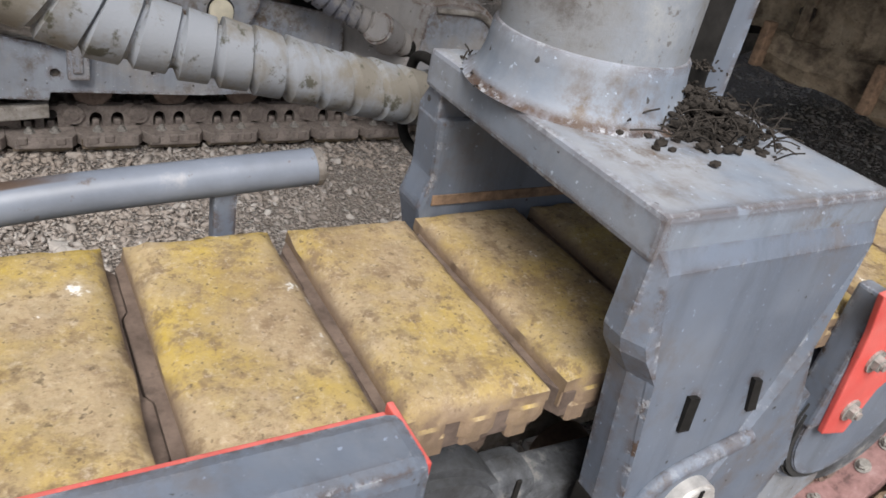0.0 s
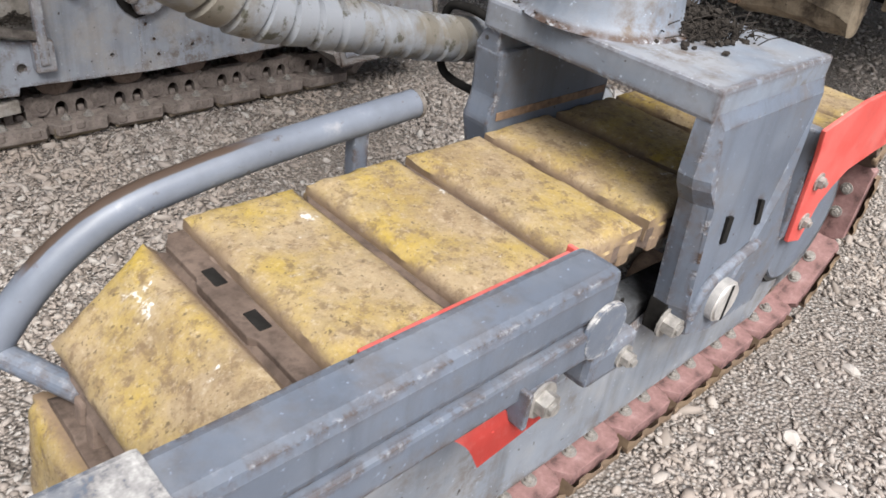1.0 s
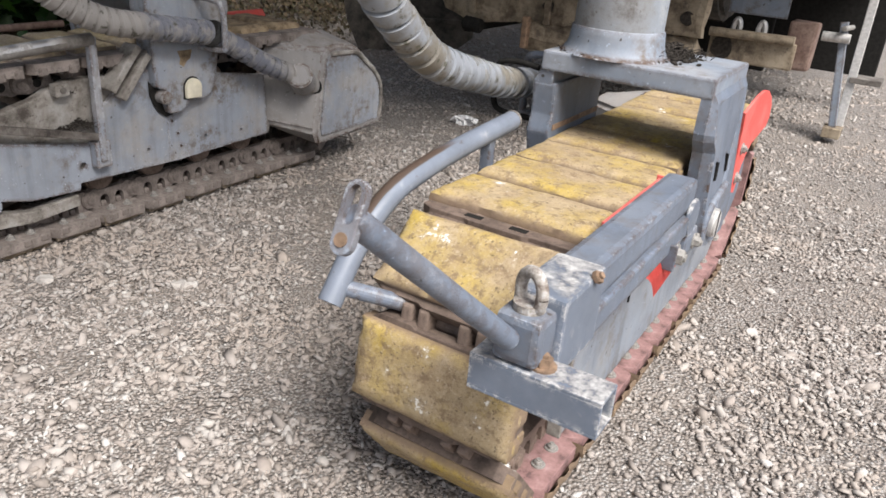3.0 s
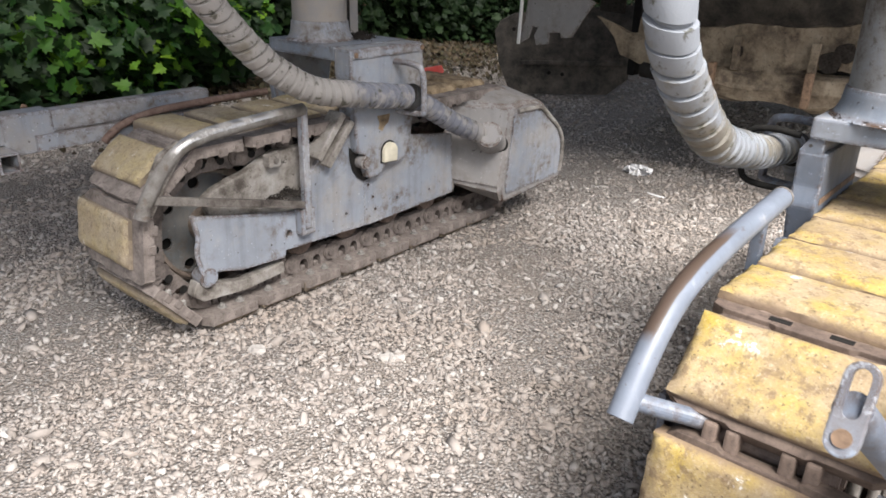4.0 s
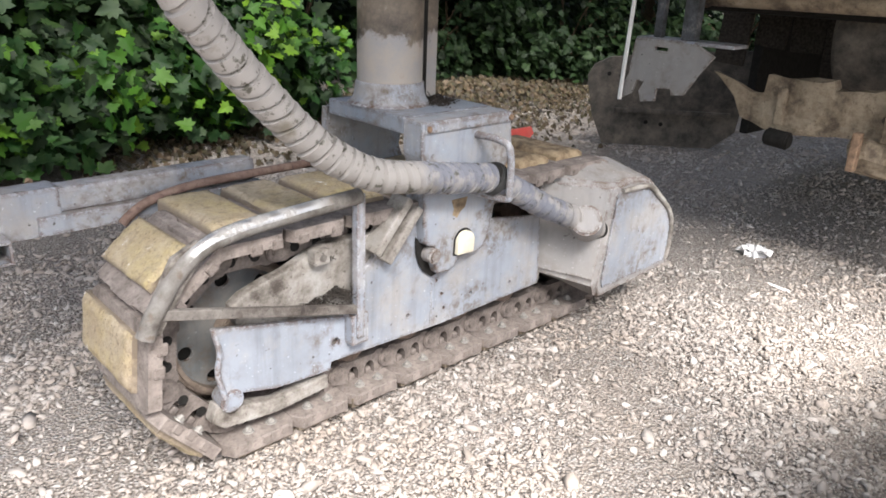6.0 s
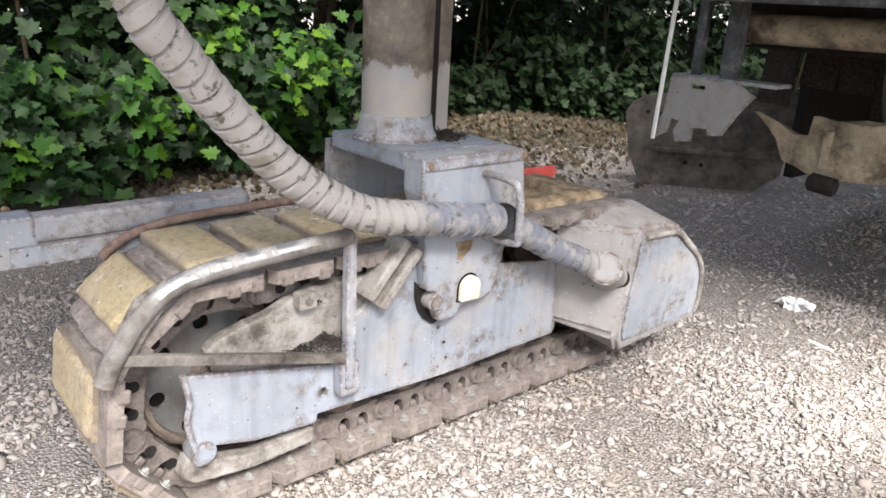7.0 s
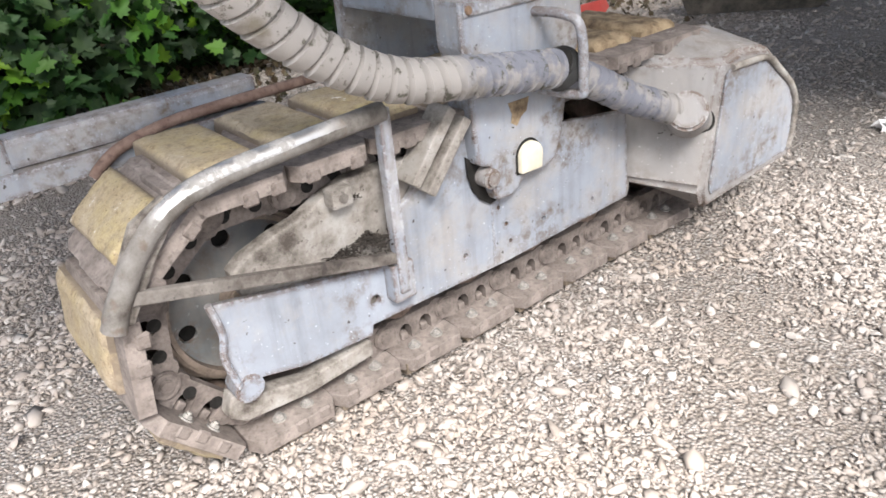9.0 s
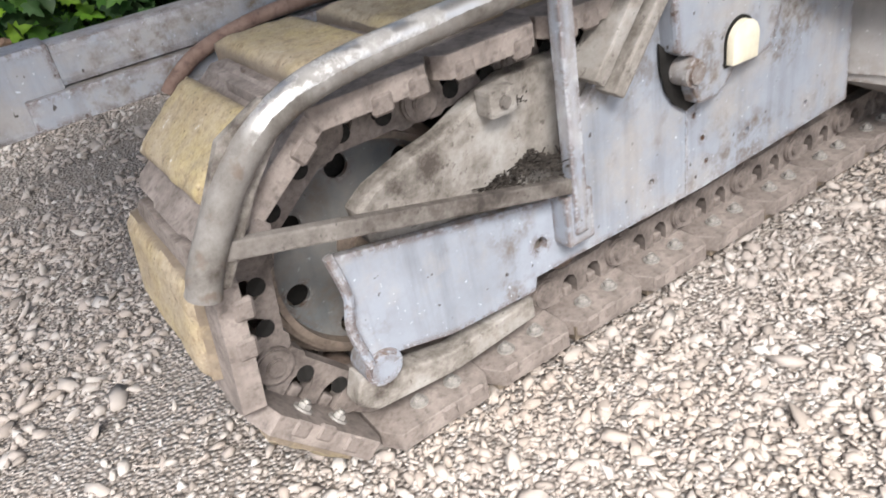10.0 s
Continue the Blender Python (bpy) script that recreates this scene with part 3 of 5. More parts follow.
    for level, (z, kx, ky) in enumerate(((0.062, 1.004, 1.015), (0.0605, 0.99, 1.015), (0.043, 0.99, 1.02))):
        rim = [e for e in bm.edges if e.is_boundary]
        made = bmesh.ops.extrude_edge_only(bm, edges=rim)
        for v in (q for q in made["geom"] if isinstance(q, bmesh.types.BMVert)):
            end = abs(v.co.x) > 0.14
            lug = end and int((v.co.y + 0.075) / 0.0124 + seed) % 4 in (1, 2)
            v.co.z = z
            if end:
                v.co.x = math.copysign(0.1535 if lug and level else 0.1495 * kx, v.co.x)
            if abs(v.co.y) > 0.065:
                v.co.y = math.copysign(0.068 * ky, v.co.y)
    for v in bm.verts:
        if v.co.z > 0.07:
            ex = max(0.0, (abs(v.co.x) - 0.13) / 0.019)
            ey = max(0.0, (abs(v.co.y) - 0.049) / 0.019)
            e = min(1.0, max(ex, ey) ** 2 + 0.35 * ex * ey)
            w = noise.noise(Vector((v.co.x * 14 + seed * 7, v.co.y * 14, seed)))
            f = noise.noise(Vector((v.co.x * 55 + seed * 3, v.co.y * 55, seed + 9)))
            v.co.z += ragged_by * (0.0022 * w + 0.0013 * f) - e * (0.0095 + 0.004 * w * ragged_by)
            if ex > 0:
                v.co.x += 0.004 * ragged_by * (f - 0.3 * (ragged_by - 1.0) * abs(w)) * (1 if v.co.x > 0 else -1)
            if ey > 0:
                v.co.y += 0.003 * w * (1 if v.co.y > 0 else -1)
    bmesh.ops.recalc_face_normals(bm, faces=bm.faces)
    me = bpy.data.meshes.new("pad")
    bm.to_mesh(me)
    bm.free()
    me.polygons.foreach_set("use_smooth", [True] * len(me.polygons))
    me.set_sharp_from_angle(angle=radians(50))
    me.materials.append(material)
    return me


def shoe_mesh(material, before=0.0, after=0.0):
    """The steel plate under a pad: lapped edges, stepped ends."""
    x, y = 0.15, 0.0811
    pts = [(-x, -y + 0.012), (-x + 0.02, -y), (-0.06, -y), (-0.05, -y - 0.005), (0.05, -y - 0.005), (0.06, -y), (x - 0.02, -y), (x, -y + 0.012), (x, y - 0.02), (x - 0.03, y), (0.06, y), (0.05, y - 0.006), (-0.05, y - 0.006), (-0.06, y), (-x + 0.03, y), (-x, y - 0.02)]
    pts = [(a, b - (before if b < 0 else -after)) for a, b in pts]
    bm = prism(pts, 2, 0.031, 0.061, 0.0015)
    bmesh.ops.recalc_face_normals(bm, faces=bm.faces)
    me = bpy.data.meshes.new("track_shoe")
    bm.to_mesh(me)
    bm.free()
    me.materials.append(material)
    return me


def chain_mesh(material):
    """One link plate with its two arched windows, the pin boss and the bushing end."""
    pts = [(-0.088, -0.018), (-0.066, -0.034), (-0.05, -0.034), (-0.044, -0.028), (0.044, -0.028), (0.05, -0.034), (0.066, -0.034), (0.088, -0.018), (0.09, 0.012), (0.07, 0.03), (0.048, 0.031)]
    for c in (0.027, -0.027):
        pts += [(c + 0.0165, 0.031), (c + 0.0165, 0.006), (c + 0.011, -0.006), (c, -0.011), (c - 0.011, -0.006), (c - 0.0165, 0.006), (c - 0.0165, 0.031)]
    pts += [(-0.048, 0.031), (-0.07, 0.03), (-0.09, 0.012)]
    bm = prism(pts, 0, -0.013, 0.013, 0.0)
    for c in (0.027, -0.027):
        add(bm, block((-0.01, c - 0.009, 0.014), (0.01, c + 0.009, 0.033), 0.005))
    add(bm, rod((-0.022, 0.0815, -0.004), (0.022, 0.0815, -0.004), 0.027, sides=18, bevel=0.003))
    add(bm, rod((-0.027, 0.0815, -0.004), (0.027, 0.0815, -0.004), 0.0135, sides=14, bevel=0.002))
    add(bm, rod((-0.012, -0.0815, -0.002), (0.012, -0.0815, -0.002), 0.027, sides=18))
    bmesh.ops.recalc_face_normals(bm, faces=bm.faces)
    me = bpy.data.meshes.new("chain_link")
    bm.to_mesh(me)
    bm.free()
    me.materials.append(material)
    return me


def bushing_mesh():
    bm = rod((-0.068, 0.0815, 0.002), (0.068, 0.0815, 0.002), 0.017, sides=16)
    me = bpy.data.meshes.new("bushing")
    bm.to_mesh(me)
    bm.free()
    me.materials.append(CHAIN)
    return me


def mesh_of(bm, name, material):
    bmesh.ops.recalc_face_normals(bm, faces=bm.faces)
    me = bpy.data.meshes.new(name)
    bm.to_mesh(me)
    bm.free()
    me.materials.append(material)
    return me


CHAIN_NEAR_MESH, CHAIN_FAR_MESH, BUSHING_MESH = chain_mesh(CHAIN), chain_mesh(CHAIN_FAR), bushing_mesh()
# flat black pieces paint the dark of holes and slots onto whole plates
HOLE_MESH = mesh_of(rod((-0.0004, 0, 0), (0.0006, 0, 0), 0.0125, sides=14), "painted_link_hole", DARK)
SLOT_MESH = mesh_of(block((-0.016, -0.007, -0.001), (0.016, 0.007, 0.0012), 0.001), "painted_plate_slot", DARK)
LUG_MESH = mesh_of(block((-0.01, -0.03, -0.01), (0.01, 0.03, 0.05), 0.005), "link_lug", CHAIN)
BOLT_MESH = mesh_of(hexbolt((0, 0, 0), (0, 0, -1), 0.0095, 0.008), "bolt", BOLT)


def crawler(at, s, near):
    """A whole track unit. s: 1 with its outer side towards +x, -1 mirrored. near: the cleaner one with the red flange."""
    steel, pad_mat, shoe_mat = (GREY_NEAR, PAD_NEAR, SHOE_NEAR) if near else (GREY_FAR, PAD_FAR, SHOE_FAR)
    unit = base("crawler_track", at, "blue-grey crawler track with worn yellow pads and a pink oversprayed edge" if near else "dusty grey crawler track with faded yellow pads on the gravel", "crawler track", "crawler tracks")

    def B(a, b, bevel=0.004):
        return block((s * a[0], a[1], a[2]), (s * b[0], b[1], b[2]), bevel)

    def P(points, lo, hi, bevel=0.003):
        return prism(points, 0, s * lo, s * hi, bevel)

    def R(p, q, r, r2=None, sides=20, bevel=0.0):
        return rod((s * p[0], p[1], p[2]), (s * q[0], q[1], q[2]), r, r2, sides, bevel)

    def T(points, r, sides=16, flat=1.0):
        return sweep(curve([(s * x, y, z) for x, y, z in points]), r, sides, flat=flat)

    def X(p, d, r=0.011, h=0.009):
        return hexbolt((s * p[0], p[1], p[2]), (s * d[0], d[1], d[2]), r, h)

    # links, shoes, pads; sh: how far the chain line sits to the inner side
    sh = 0.0 if near else 0.066
    sw = 0.0 if near else 0.045
    lug = mesh_of(block((-0.0055, -0.012, 0.026), (0.0055, 0.011, 0.05), 0.003, segments=1), "pad_lug", pad_mat)
    lug_low = mesh_of(block((-0.0055, -0.014, 0.03), (0.0055, 0.013, 0.054), 0.004, segments=1), "pad_lug", SHOE_FAR)
    lug_top = mesh_of(block((-0.0055, -0.015, 0.022), (0.0055, 0.014, 0.048), 0.004, segments=1), "pad_lug", SHOE_FAR)
    pads = [pad_mesh(k + (0 if near else 20), pad_mat) for k in range(6)]
    crust_pads = [pad_mesh(k + 40, PAD_CRUST, 2.6) for k in range(2)]
    plain_shoe = shoe_mesh(SHOE_MID if near else SHOE_FAR)
    shoe = shoe_mesh(shoe_mat)
    bends = {}
    for k, (u, z, a) in enumerate(link_places((130, 83, 39)) if near else link_places((131, 84, 38))):
        lap = (0.02 if k in (0, 8, 9, 10, 11, 19, 20, 21) else 0.0, 0.02 if k in (7, 8, 9, 10, 18, 19, 20, 21) else 0.0)
        if near and k in (19, 20, 21):
            lap = (0.003, 0.003)
        mine, mat = (shoe, shoe_mat) if 9 <= k <= 18 else (plain_shoe, SHOE_MID if near else SHOE_FAR)
        if lap != (0.0, 0.0):
            if (mat.name, lap) not in bends:
                bends[mat.name, lap] = shoe_mesh(mat, *lap)
            mine = bends[mat.name, lap]
        o = shared("track_shoe", mine, unit, pose(sh, u, z, a, 0, 0 if s > 0 or not near else 180))
        tilt = pose((0.0 if near else -0.012) + 0.001 * ((k * 7) % 3 - 1), 0.0015 * ((k * 5) % 3 - 1), -0.001 * (k % 3), 0.5 * ((k * 3) % 5 - 2), 0.3 * ((k * 11) % 3 - 1), 0.35 * ((k * 13) % 5 - 2)) @ (Matrix.Diagonal((1.065 if 8 < k < 19 else 1.0, 1.045, 1, 1)) if near else Matrix() if 8 <= k <= 19 else pose(-0.042 if k < 8 else -0.028, 0, 0) @ Matrix.Diagonal((0.92 if k < 8 else 0.82 if k != 20 else 0.9, 0.97 if k < 8 or k == 20 else 0.88, 1, 1)))
        p = shared("pad", pads[(k * 5) % 6] if near or not 5 <= k <= 9 else crust_pads[k % 2], o, tilt)
        for x in (-0.07, 0.07):
            shared("chain_link", CHAIN_NEAR_MESH if near else CHAIN_FAR_MESH, o, pose(x, 0, 0))
        shared("bushing", BUSHING_MESH, o, pose(0, 0, 0))
        if not near and (k < 7 or k > 16):
            for y in (-0.03, 0.03):
                shared("painted_link_hole", HOLE_MESH, o, pose(0.0832, y, -0.006))
        if not near or k < 9 or k > 19:
            for j, y in enumerate((-0.046, 0.0, 0.046)):
                if near or (k * 3 + j * 5) % 4:
                    shared("pad_lug", lug if near else lug_low if 10 < k < 20 else lug_top, o, pose(0.1475, y + 0.004 * ((k + j) % 3 - 1), 0.003 * ((k * 2 + j) % 3 - 1)))
        if near and k in (19, 20, 21):
            for x in (-0.078, -0.046, 0.03, 0.062):
                shared("link_lug", LUG_MESH, o, pose(x, 0.0815, 0.0))
        if near and k == 0:
            for x in (-0.05, 0.035):
                shared("painted_plate_slot", SLOT_MESH, o, pose(x, -0.086, 0.061))
        for x in (-0.112, 0.112):
            for y in (-0.033, 0.027):
                shared("bolt", BOLT_MESH, o, pose(x, y, 0.031))

    # idler wheel: rim, dished disc with round holes
    bm = R((-0.056 - sw, FRONT, AXLE), (0.056 - sw, FRONT, AXLE), 0.168, sides=56)
    bmesh.ops.bevel(bm, geom=[e for e in bm.edges if any(len(f.verts) > 4 for f in e.link_faces)], offset=0.008, segments=2, affect="EDGES")
    wheel = part("idler_wheel", bm, RIM, unit, "rusty idler wheel", True)
    carve(wheel, [R((-0.07 - sw, FRONT, AXLE), (-0.004 - sw, FRONT, AXLE), 0.15, sides=48), R((0.07 - sw, FRONT, AXLE), (0.004 - sw, FRONT, AXLE), 0.15, sides=48)])
    for side in (-1, 1):
        disc = part("wheel_disc", R((side * 0.036 - sw, FRONT, AXLE), (side * 0.029 - sw, FRONT, AXLE), 0.1495, sides=48), DISC, wheel, "grey wheel disc with round holes")
        # black disc behind the holes puts their inner shade into colour
        part("wheel_hole_shade", R((side * 0.01 - sw, FRONT, AXLE), (side * 0.005 - sw, FRONT, AXLE), 0.138, sides=40), DARK, wheel)
        carve(disc, [R((side * 0.1 - sw, FRONT + 0.125 * math.cos(a), AXLE + 0.125 * math.sin(a)), (side * 0.02 - sw, FRONT + 0.125 * math.cos(a), AXLE + 0.125 * math.sin(a)), 0.0175, sides=20) for a in (radians(x) for x in (195, 147, 99, 51, 3, 243, 291, 339))])
    part("hub", R((-0.075 - sw, FRONT, AXLE), (0.075 - sw, FRONT, AXLE), 0.05, sides=28, bevel=0.006), RIM, wheel, "", True)
    flange = part("flange", R((-0.03 - sw, FRONT, AXLE), (0.03 - sw, FRONT, AXLE), 0.18, sides=56, bevel=0.003), RIM, wheel)
    carve(flange, [R((-0.05 - sw, FRONT, AXLE), (0.05 - sw, FRONT, AXLE), 0.16, sides=56)])
    gear = []
    for k in range(12):
        for d, r in ((-9, 0.152), (-5, 0.178), (0, 0.187), (5, 0.178), (9, 0.152)):
            a = radians(30 * k + d)
            gear.append((REAR + r * math.cos(a), AXLE + r * math.sin(a)))
    bm = P(gear, -0.02, 0.02, 0.002)
    part("sprocket", bm, RIM, unit)
    part("sprocket_hub", R((0.03, REAR, AXLE), (0.12, REAR, AXLE), 0.165, 0.15, 40, 0.006), OILY, unit, "oily dark drive hub", True)
    # lower rollers and track frame
    for u in (0.36, 0.56, 0.76, 0.96):
        part("track_roller", R((-0.08 - sh, u, 0.158), (0.08 - sh, u, 0.158), 0.052, sides=24, bevel=0.006), CHAIN, unit, "", True)
    for u in (0.45, 0.85):
        part("carrier_roller", R((-0.07 - sh, u, 0.405), (0.07 - sh, u, 0.405), 0.035, sides=20, bevel=0.004), CHAIN, unit, "", True)
    body = [(0.08, 0.21), (0.28, 0.17), (1.06, 0.17), (1.08, 0.33), (0.78, 0.44), (0.36, 0.475), (0.26, 0.475), (0.2, 0.456), (0.15, 0.434), (0.1, 0.424), (0.04, 0.405), (0.01, 0.385), (0.02, 0.34), (0.06, 0.27)]
    part("track_frame", P(body, -0.19, -0.09 - sh, 0.006), DUSTY, unit, "dust-covered grey track frame")
    if not near:
        nut = part("frame_nut", B((-0.222, 0.205, 0.44), (-0.188, 0.248, 0.476), 0.006), DUSTY, unit, "square dusty nut on the frame")
        part("nut_core", R((-0.215, 0.227, 0.458), (-0.227, 0.227, 0.458), 0.009, sides=14, bevel=0.002), GRIMY, nut)
    part("outer_frame", P([(0.03, 0.2), (1.06, 0.17), (1.08, 0.36), (0.4, 0.4), (0.05, 0.4)], 0.09, 0.145, 0.006), OILY, unit)

    # inner side plate
    bm = P([(-0.043, 0.355), (-0.043, 0.345), (-0.032, 0.285), (-0.04, 0.245), (-0.03, 0.19), (0.1, 0.158), (0.251, 0.15), (0.256, 0.172), (0.62, 0.163), (1.034, 0.176), (1.02, 0.4), (0.56, 0.47), (0.46, 0.49), (0.37, 0.4), (0.335, 0.39), (0.335, 0.29), (0.28, 0.288)], -0.207, -0.193, 0.002)
    plate = part("inner_side_plate", bm, steel, unit, "dusty grey side plate with drain holes")
    carve(plate, [R((-0.3, u, z), (-0.19, u, z), r, sides=16) for u, z, r in ((0.269, 0.222, 0.0125), (0.5, 0.225, 0.006), (0.735, 0.224, 0.007), (0.62, 0.255, 0.005), (0.6, 0.3, 0.005), (0.9, 0.215, 0.006), (0.63, 0.21, 0.005))])
    part("plate_seam", B((-0.2085, 0.578, 0.166), (-0.206, 0.584, 0.4), 0.0005), steel, unit)
    bm = P([(-0.06, 0.125), (-0.03, 0.1), (0.1, 0.088), (0.25, 0.1), (0.25, 0.135), (0.1, 0.122), (0.0, 0.145), (-0.045, 0.165)], -0.2, -0.165, 0.004)
    part("chain_guide", bm, DUSTY, unit, "worn curved chain guide")
    part("guide_nose", R((-0.215, -0.012, 0.17), (-0.16, -0.012, 0.17), 0.028, sides=20, bevel=0.006), steel, unit, "", True)
    if not near:
        part("plate_edge", T([(-0.21, -0.046, 0.36), (-0.212, -0.036, 0.3), (-0.21, -0.042, 0.25), (-0.212, -0.03, 0.185)], 0.007, 8), GREY_FAR, unit)
    # wedge bracket
    m = Matrix.Translation((s * -0.215, 0.44, 0.487)) @ Euler((radians(50), 0, 0)).to_matrix().to_4x4()
    for off in (-0.022, 0.022) if not near else ():
        part("wedge_rib", block((-0.03, -0.085, off - 0.01), (0.03, 0.075, off + 0.012), 0.004, m), DUSTY, unit, "dusty wedge bracket rib")

    # inner guard rail
    rl = -0.185 if near else -0.235
    tip = 0.362 if near else 0.32
    pu = 0.262 if near else 0.318
    rail = part("guard_rail", T([(rl, -0.232, 0.412), (rl, -0.178, 0.48), (rl, -0.125, 0.528), (rl, -0.06, 0.562), (rl, 0.02, 0.578), (rl, 0.13, 0.591), (rl, tip, 0.607)] if near else [(rl, -0.195, 0.395), (rl, -0.18, 0.43), (rl, -0.128, 0.505), (rl, -0.072, 0.55), (rl, 0.003, 0.572), (rl, 0.12, 0.582), (rl, tip, 0.593)], 0.0205 if near else [0.019 - 0.0005 * min(1.0, i / 34) for i in range(61)], 18), RAIL_NEAR if near else RAIL_WORN_LIT, unit, "bent grey guard rail with worn paint" if near else "bent guard rail rubbed to bare metal, its highlight painted in", True)
    part("rail_post", B((rl - 0.011, pu - 0.012, 0.235 if not near else 0.36), (rl + 0.011, pu + 0.012, 0.6), 0.003), steel, rail)
    if near:
        part("rail_stub", R((rl, -0.212, 0.435), (-0.09, -0.15, 0.41), 0.014), GREY_NEAR, rail)
        part("rail_end_cap", R((rl, 0.355, 0.606), (rl, 0.367, 0.6075), 0.0215, sides=20, bevel=0.003), GRIMY, rail)
    else:
        part("rail_brace", B((rl - 0.008, -0.19, 0.0), (rl + 0.008, 0.33, 0.022), 0.003), GRIMY, rail, "grimy flat brace bar").matrix_basis = pose(0, 0.0, 0.382, -15.0, 0, 0)
        part("rail_plate", P([(-0.213, 0.4), (-0.165, 0.392), (-0.108, 0.482), (-0.055, 0.545), (-0.075, 0.572), (-0.13, 0.545)], -0.222, -0.236, 0.003), DUSTY, rail, "mud-covered flat foot of the rail")
        edge = sweep(curve([(s * 0.152, y + 0.065, z) for y, z in ((-0.142, 0.498), (-0.125, 0.514), (-0.085, 0.538), (-0.02, 0.555), (0.07, 0.565), (0.3, 0.569), (0.42, 0.569))], 8), 0.0115, 10)
        part("edge_strip", edge, RUST_STRIP, unit, "brown rusted strip along the pads", True)
        part("rail_foot", B((-0.24, 0.295, 0.215), (-0.206, 0.345, 0.295), 0.004), steel, rail)

    # motor housing at the rear, on the inner side
    bm = bmesh.new()
    back = [(1.02, 0.215), (1.0, 0.36), (1.06, 0.5), (1.2, 0.545), (1.38, 0.53), (1.55, 0.4), (1.58, 0.2), (1.5, 0.13), (1.2, 0.13)]
    face = [(1.165, 0.178), (1.19, 0.33), (1.218, 0.488), (1.3, 0.5), (1.41, 0.482), (1.56, 0.37), (1.59, 0.3), (1.59, 0.14), (1.18, 0.118)]
    a = [bm.verts.new((s * -0.16, u, z)) for u, z in back]
    b = [bm.verts.new((s * -0.33, u, z)) for u, z in face]
    bm.faces.new(a)
    bm.faces.new(b[::-1])
    for i in range(len(a)):
        bm.faces.new((a[i], b[i], b[(i + 1) % len(a)], a[(i + 1) % len(a)]))
    bmesh.ops.recalc_face_normals(bm, faces=bm.faces)
    bmesh.ops.bevel(bm, geom=bm.edges[:], offset=0.012, segments=3, affect="EDGES")
    housing = part("motor_housing", bm, HOUSING, unit, "dusty grey drive motor housing", True)
    lid = [(1.19, 0.19), (1.225, 0.452), (1.24, 0.465), (1.39, 0.455), (1.525, 0.355), (1.56, 0.3), (1.562, 0.178), (1.545, 0.165), (1.2, 0.158)]
    part("cover", P(lid, -0.331, -0.3355, 0.0015), GREY_NEAR if near else steel, housing, "flat grey cover plate")
    edge = [(-0.336, 1.245, 0.468), (-0.338, 1.39, 0.46), (-0.338, 1.46, 0.415), (-0.338, 1.53, 0.36), (-0.338, 1.566, 0.3), (-0.338, 1.568, 0.22), (-0.336, 1.56, 0.175)]
    part("cover_rim", T(edge, 0.0085, 10), DUSTY, housing, "raised rim round the cover", True)
    part("hose_port", R((-0.3, 1.13, 0.37), (-0.345, 1.06, 0.415), 0.05, 0.046, 28, 0.006), HOUSING, housing, "", True)

    # outer side plate and drive guard
    bm = P([(0.0, 0.17), (1.0, 0.168), (1.06, 0.22), (1.05, 0.36), (0.75, 0.41), (0.6, 0.385), (0.5, 0.35), (0.33, 0.345), (0.27, 0.43), (0.25, 0.455), (0.0, 0.46)], 0.147, 0.158, 0.002)
    op = part("outer_side_plate", bm, SIDE_NEAR, unit, "grey painted outer side plate with drip streaks")
    part("plate_front_lip", B((0.132, -0.008, 0.165), (0.1585, -0.0005, 0.455), 0.002), DUSTY, op, "rusty tan front edge of the plate")
    if near:
        spring = part("tension_bracket", B((0.085, 0.01, 0.2), (0.14, 0.06, 0.45), 0.006), DUSTY, unit, "dirty tan bracket behind the side plate")
        for x in (0.098, 0.122):
            part("bracket_rib", T([(x, 0.004, 0.21), (x, -0.006, 0.3), (x, -0.008, 0.38), (x, 0.006, 0.44)], 0.008, 10), DUSTY, spring, "", True)
        # black sliver painting the shade of a slot
        part("painted_bracket_slot", B((0.106, 0.0085, 0.24), (0.114, 0.011, 0.42), 0.0005), DARK, spring)
    for u, z in ((0.26, 0.33), (0.42, 0.36), (0.45, 0.39)):
        part("weld_scar", B((0.158, u, z), (0.1615, u + 0.006, z + 0.055), 0.0015), DARK, op)
    guard = [(0.906, 0.395), (0.962, 0.38), (0.981, 0.45), (1.013, 0.473), (1.058, 0.495), (1.145, 0.502), (1.235, 0.508), (1.262, 0.53), (1.245, 0.57), (1.205, 0.6), (1.142, 0.625), (1.086, 0.635), (1.007, 0.634), (0.927, 0.622), (0.86, 0.612), (0.879, 0.555)]
    back_by = 0.0 if near else 0.17
    rg = part("red_guard", P([(u + back_by, min(z, 0.635 if near else 0.556)) for u, z in guard], 0.185, 0.193, 0.002), RED, unit, "red painted sprocket guard plate")
    for u, z in ((0.925, 0.509), (0.938, 0.428)):
        part("guard_bolt", X((0.193, u + back_by, z), (1, 0, 0), 0.011), BOLT, rg)
    part("guard_bracket", B((0.15, 0.885 + back_by, 0.4), (0.185, 0.91 + back_by, 0.6), 0.004), steel, rg)
    hu, hz = 1.0, 0.392
    part("hub_cover", R((0.12, hu, hz), (0.172, hu, hz), 0.132, 0.126, 36, 0.006), GREY_NEAR, unit, "grey hub cover with a black seal", True)
    part("seal", R((0.165, hu, hz), (0.176, hu, hz), 0.122, sides=36, bevel=0.004), RUBBER, unit, "", True)
    part("hub_plate", R((0.174, hu, hz), (0.1795, hu, hz), 0.11, sides=36, bevel=0.002), GREY_NEAR, unit, "", True)
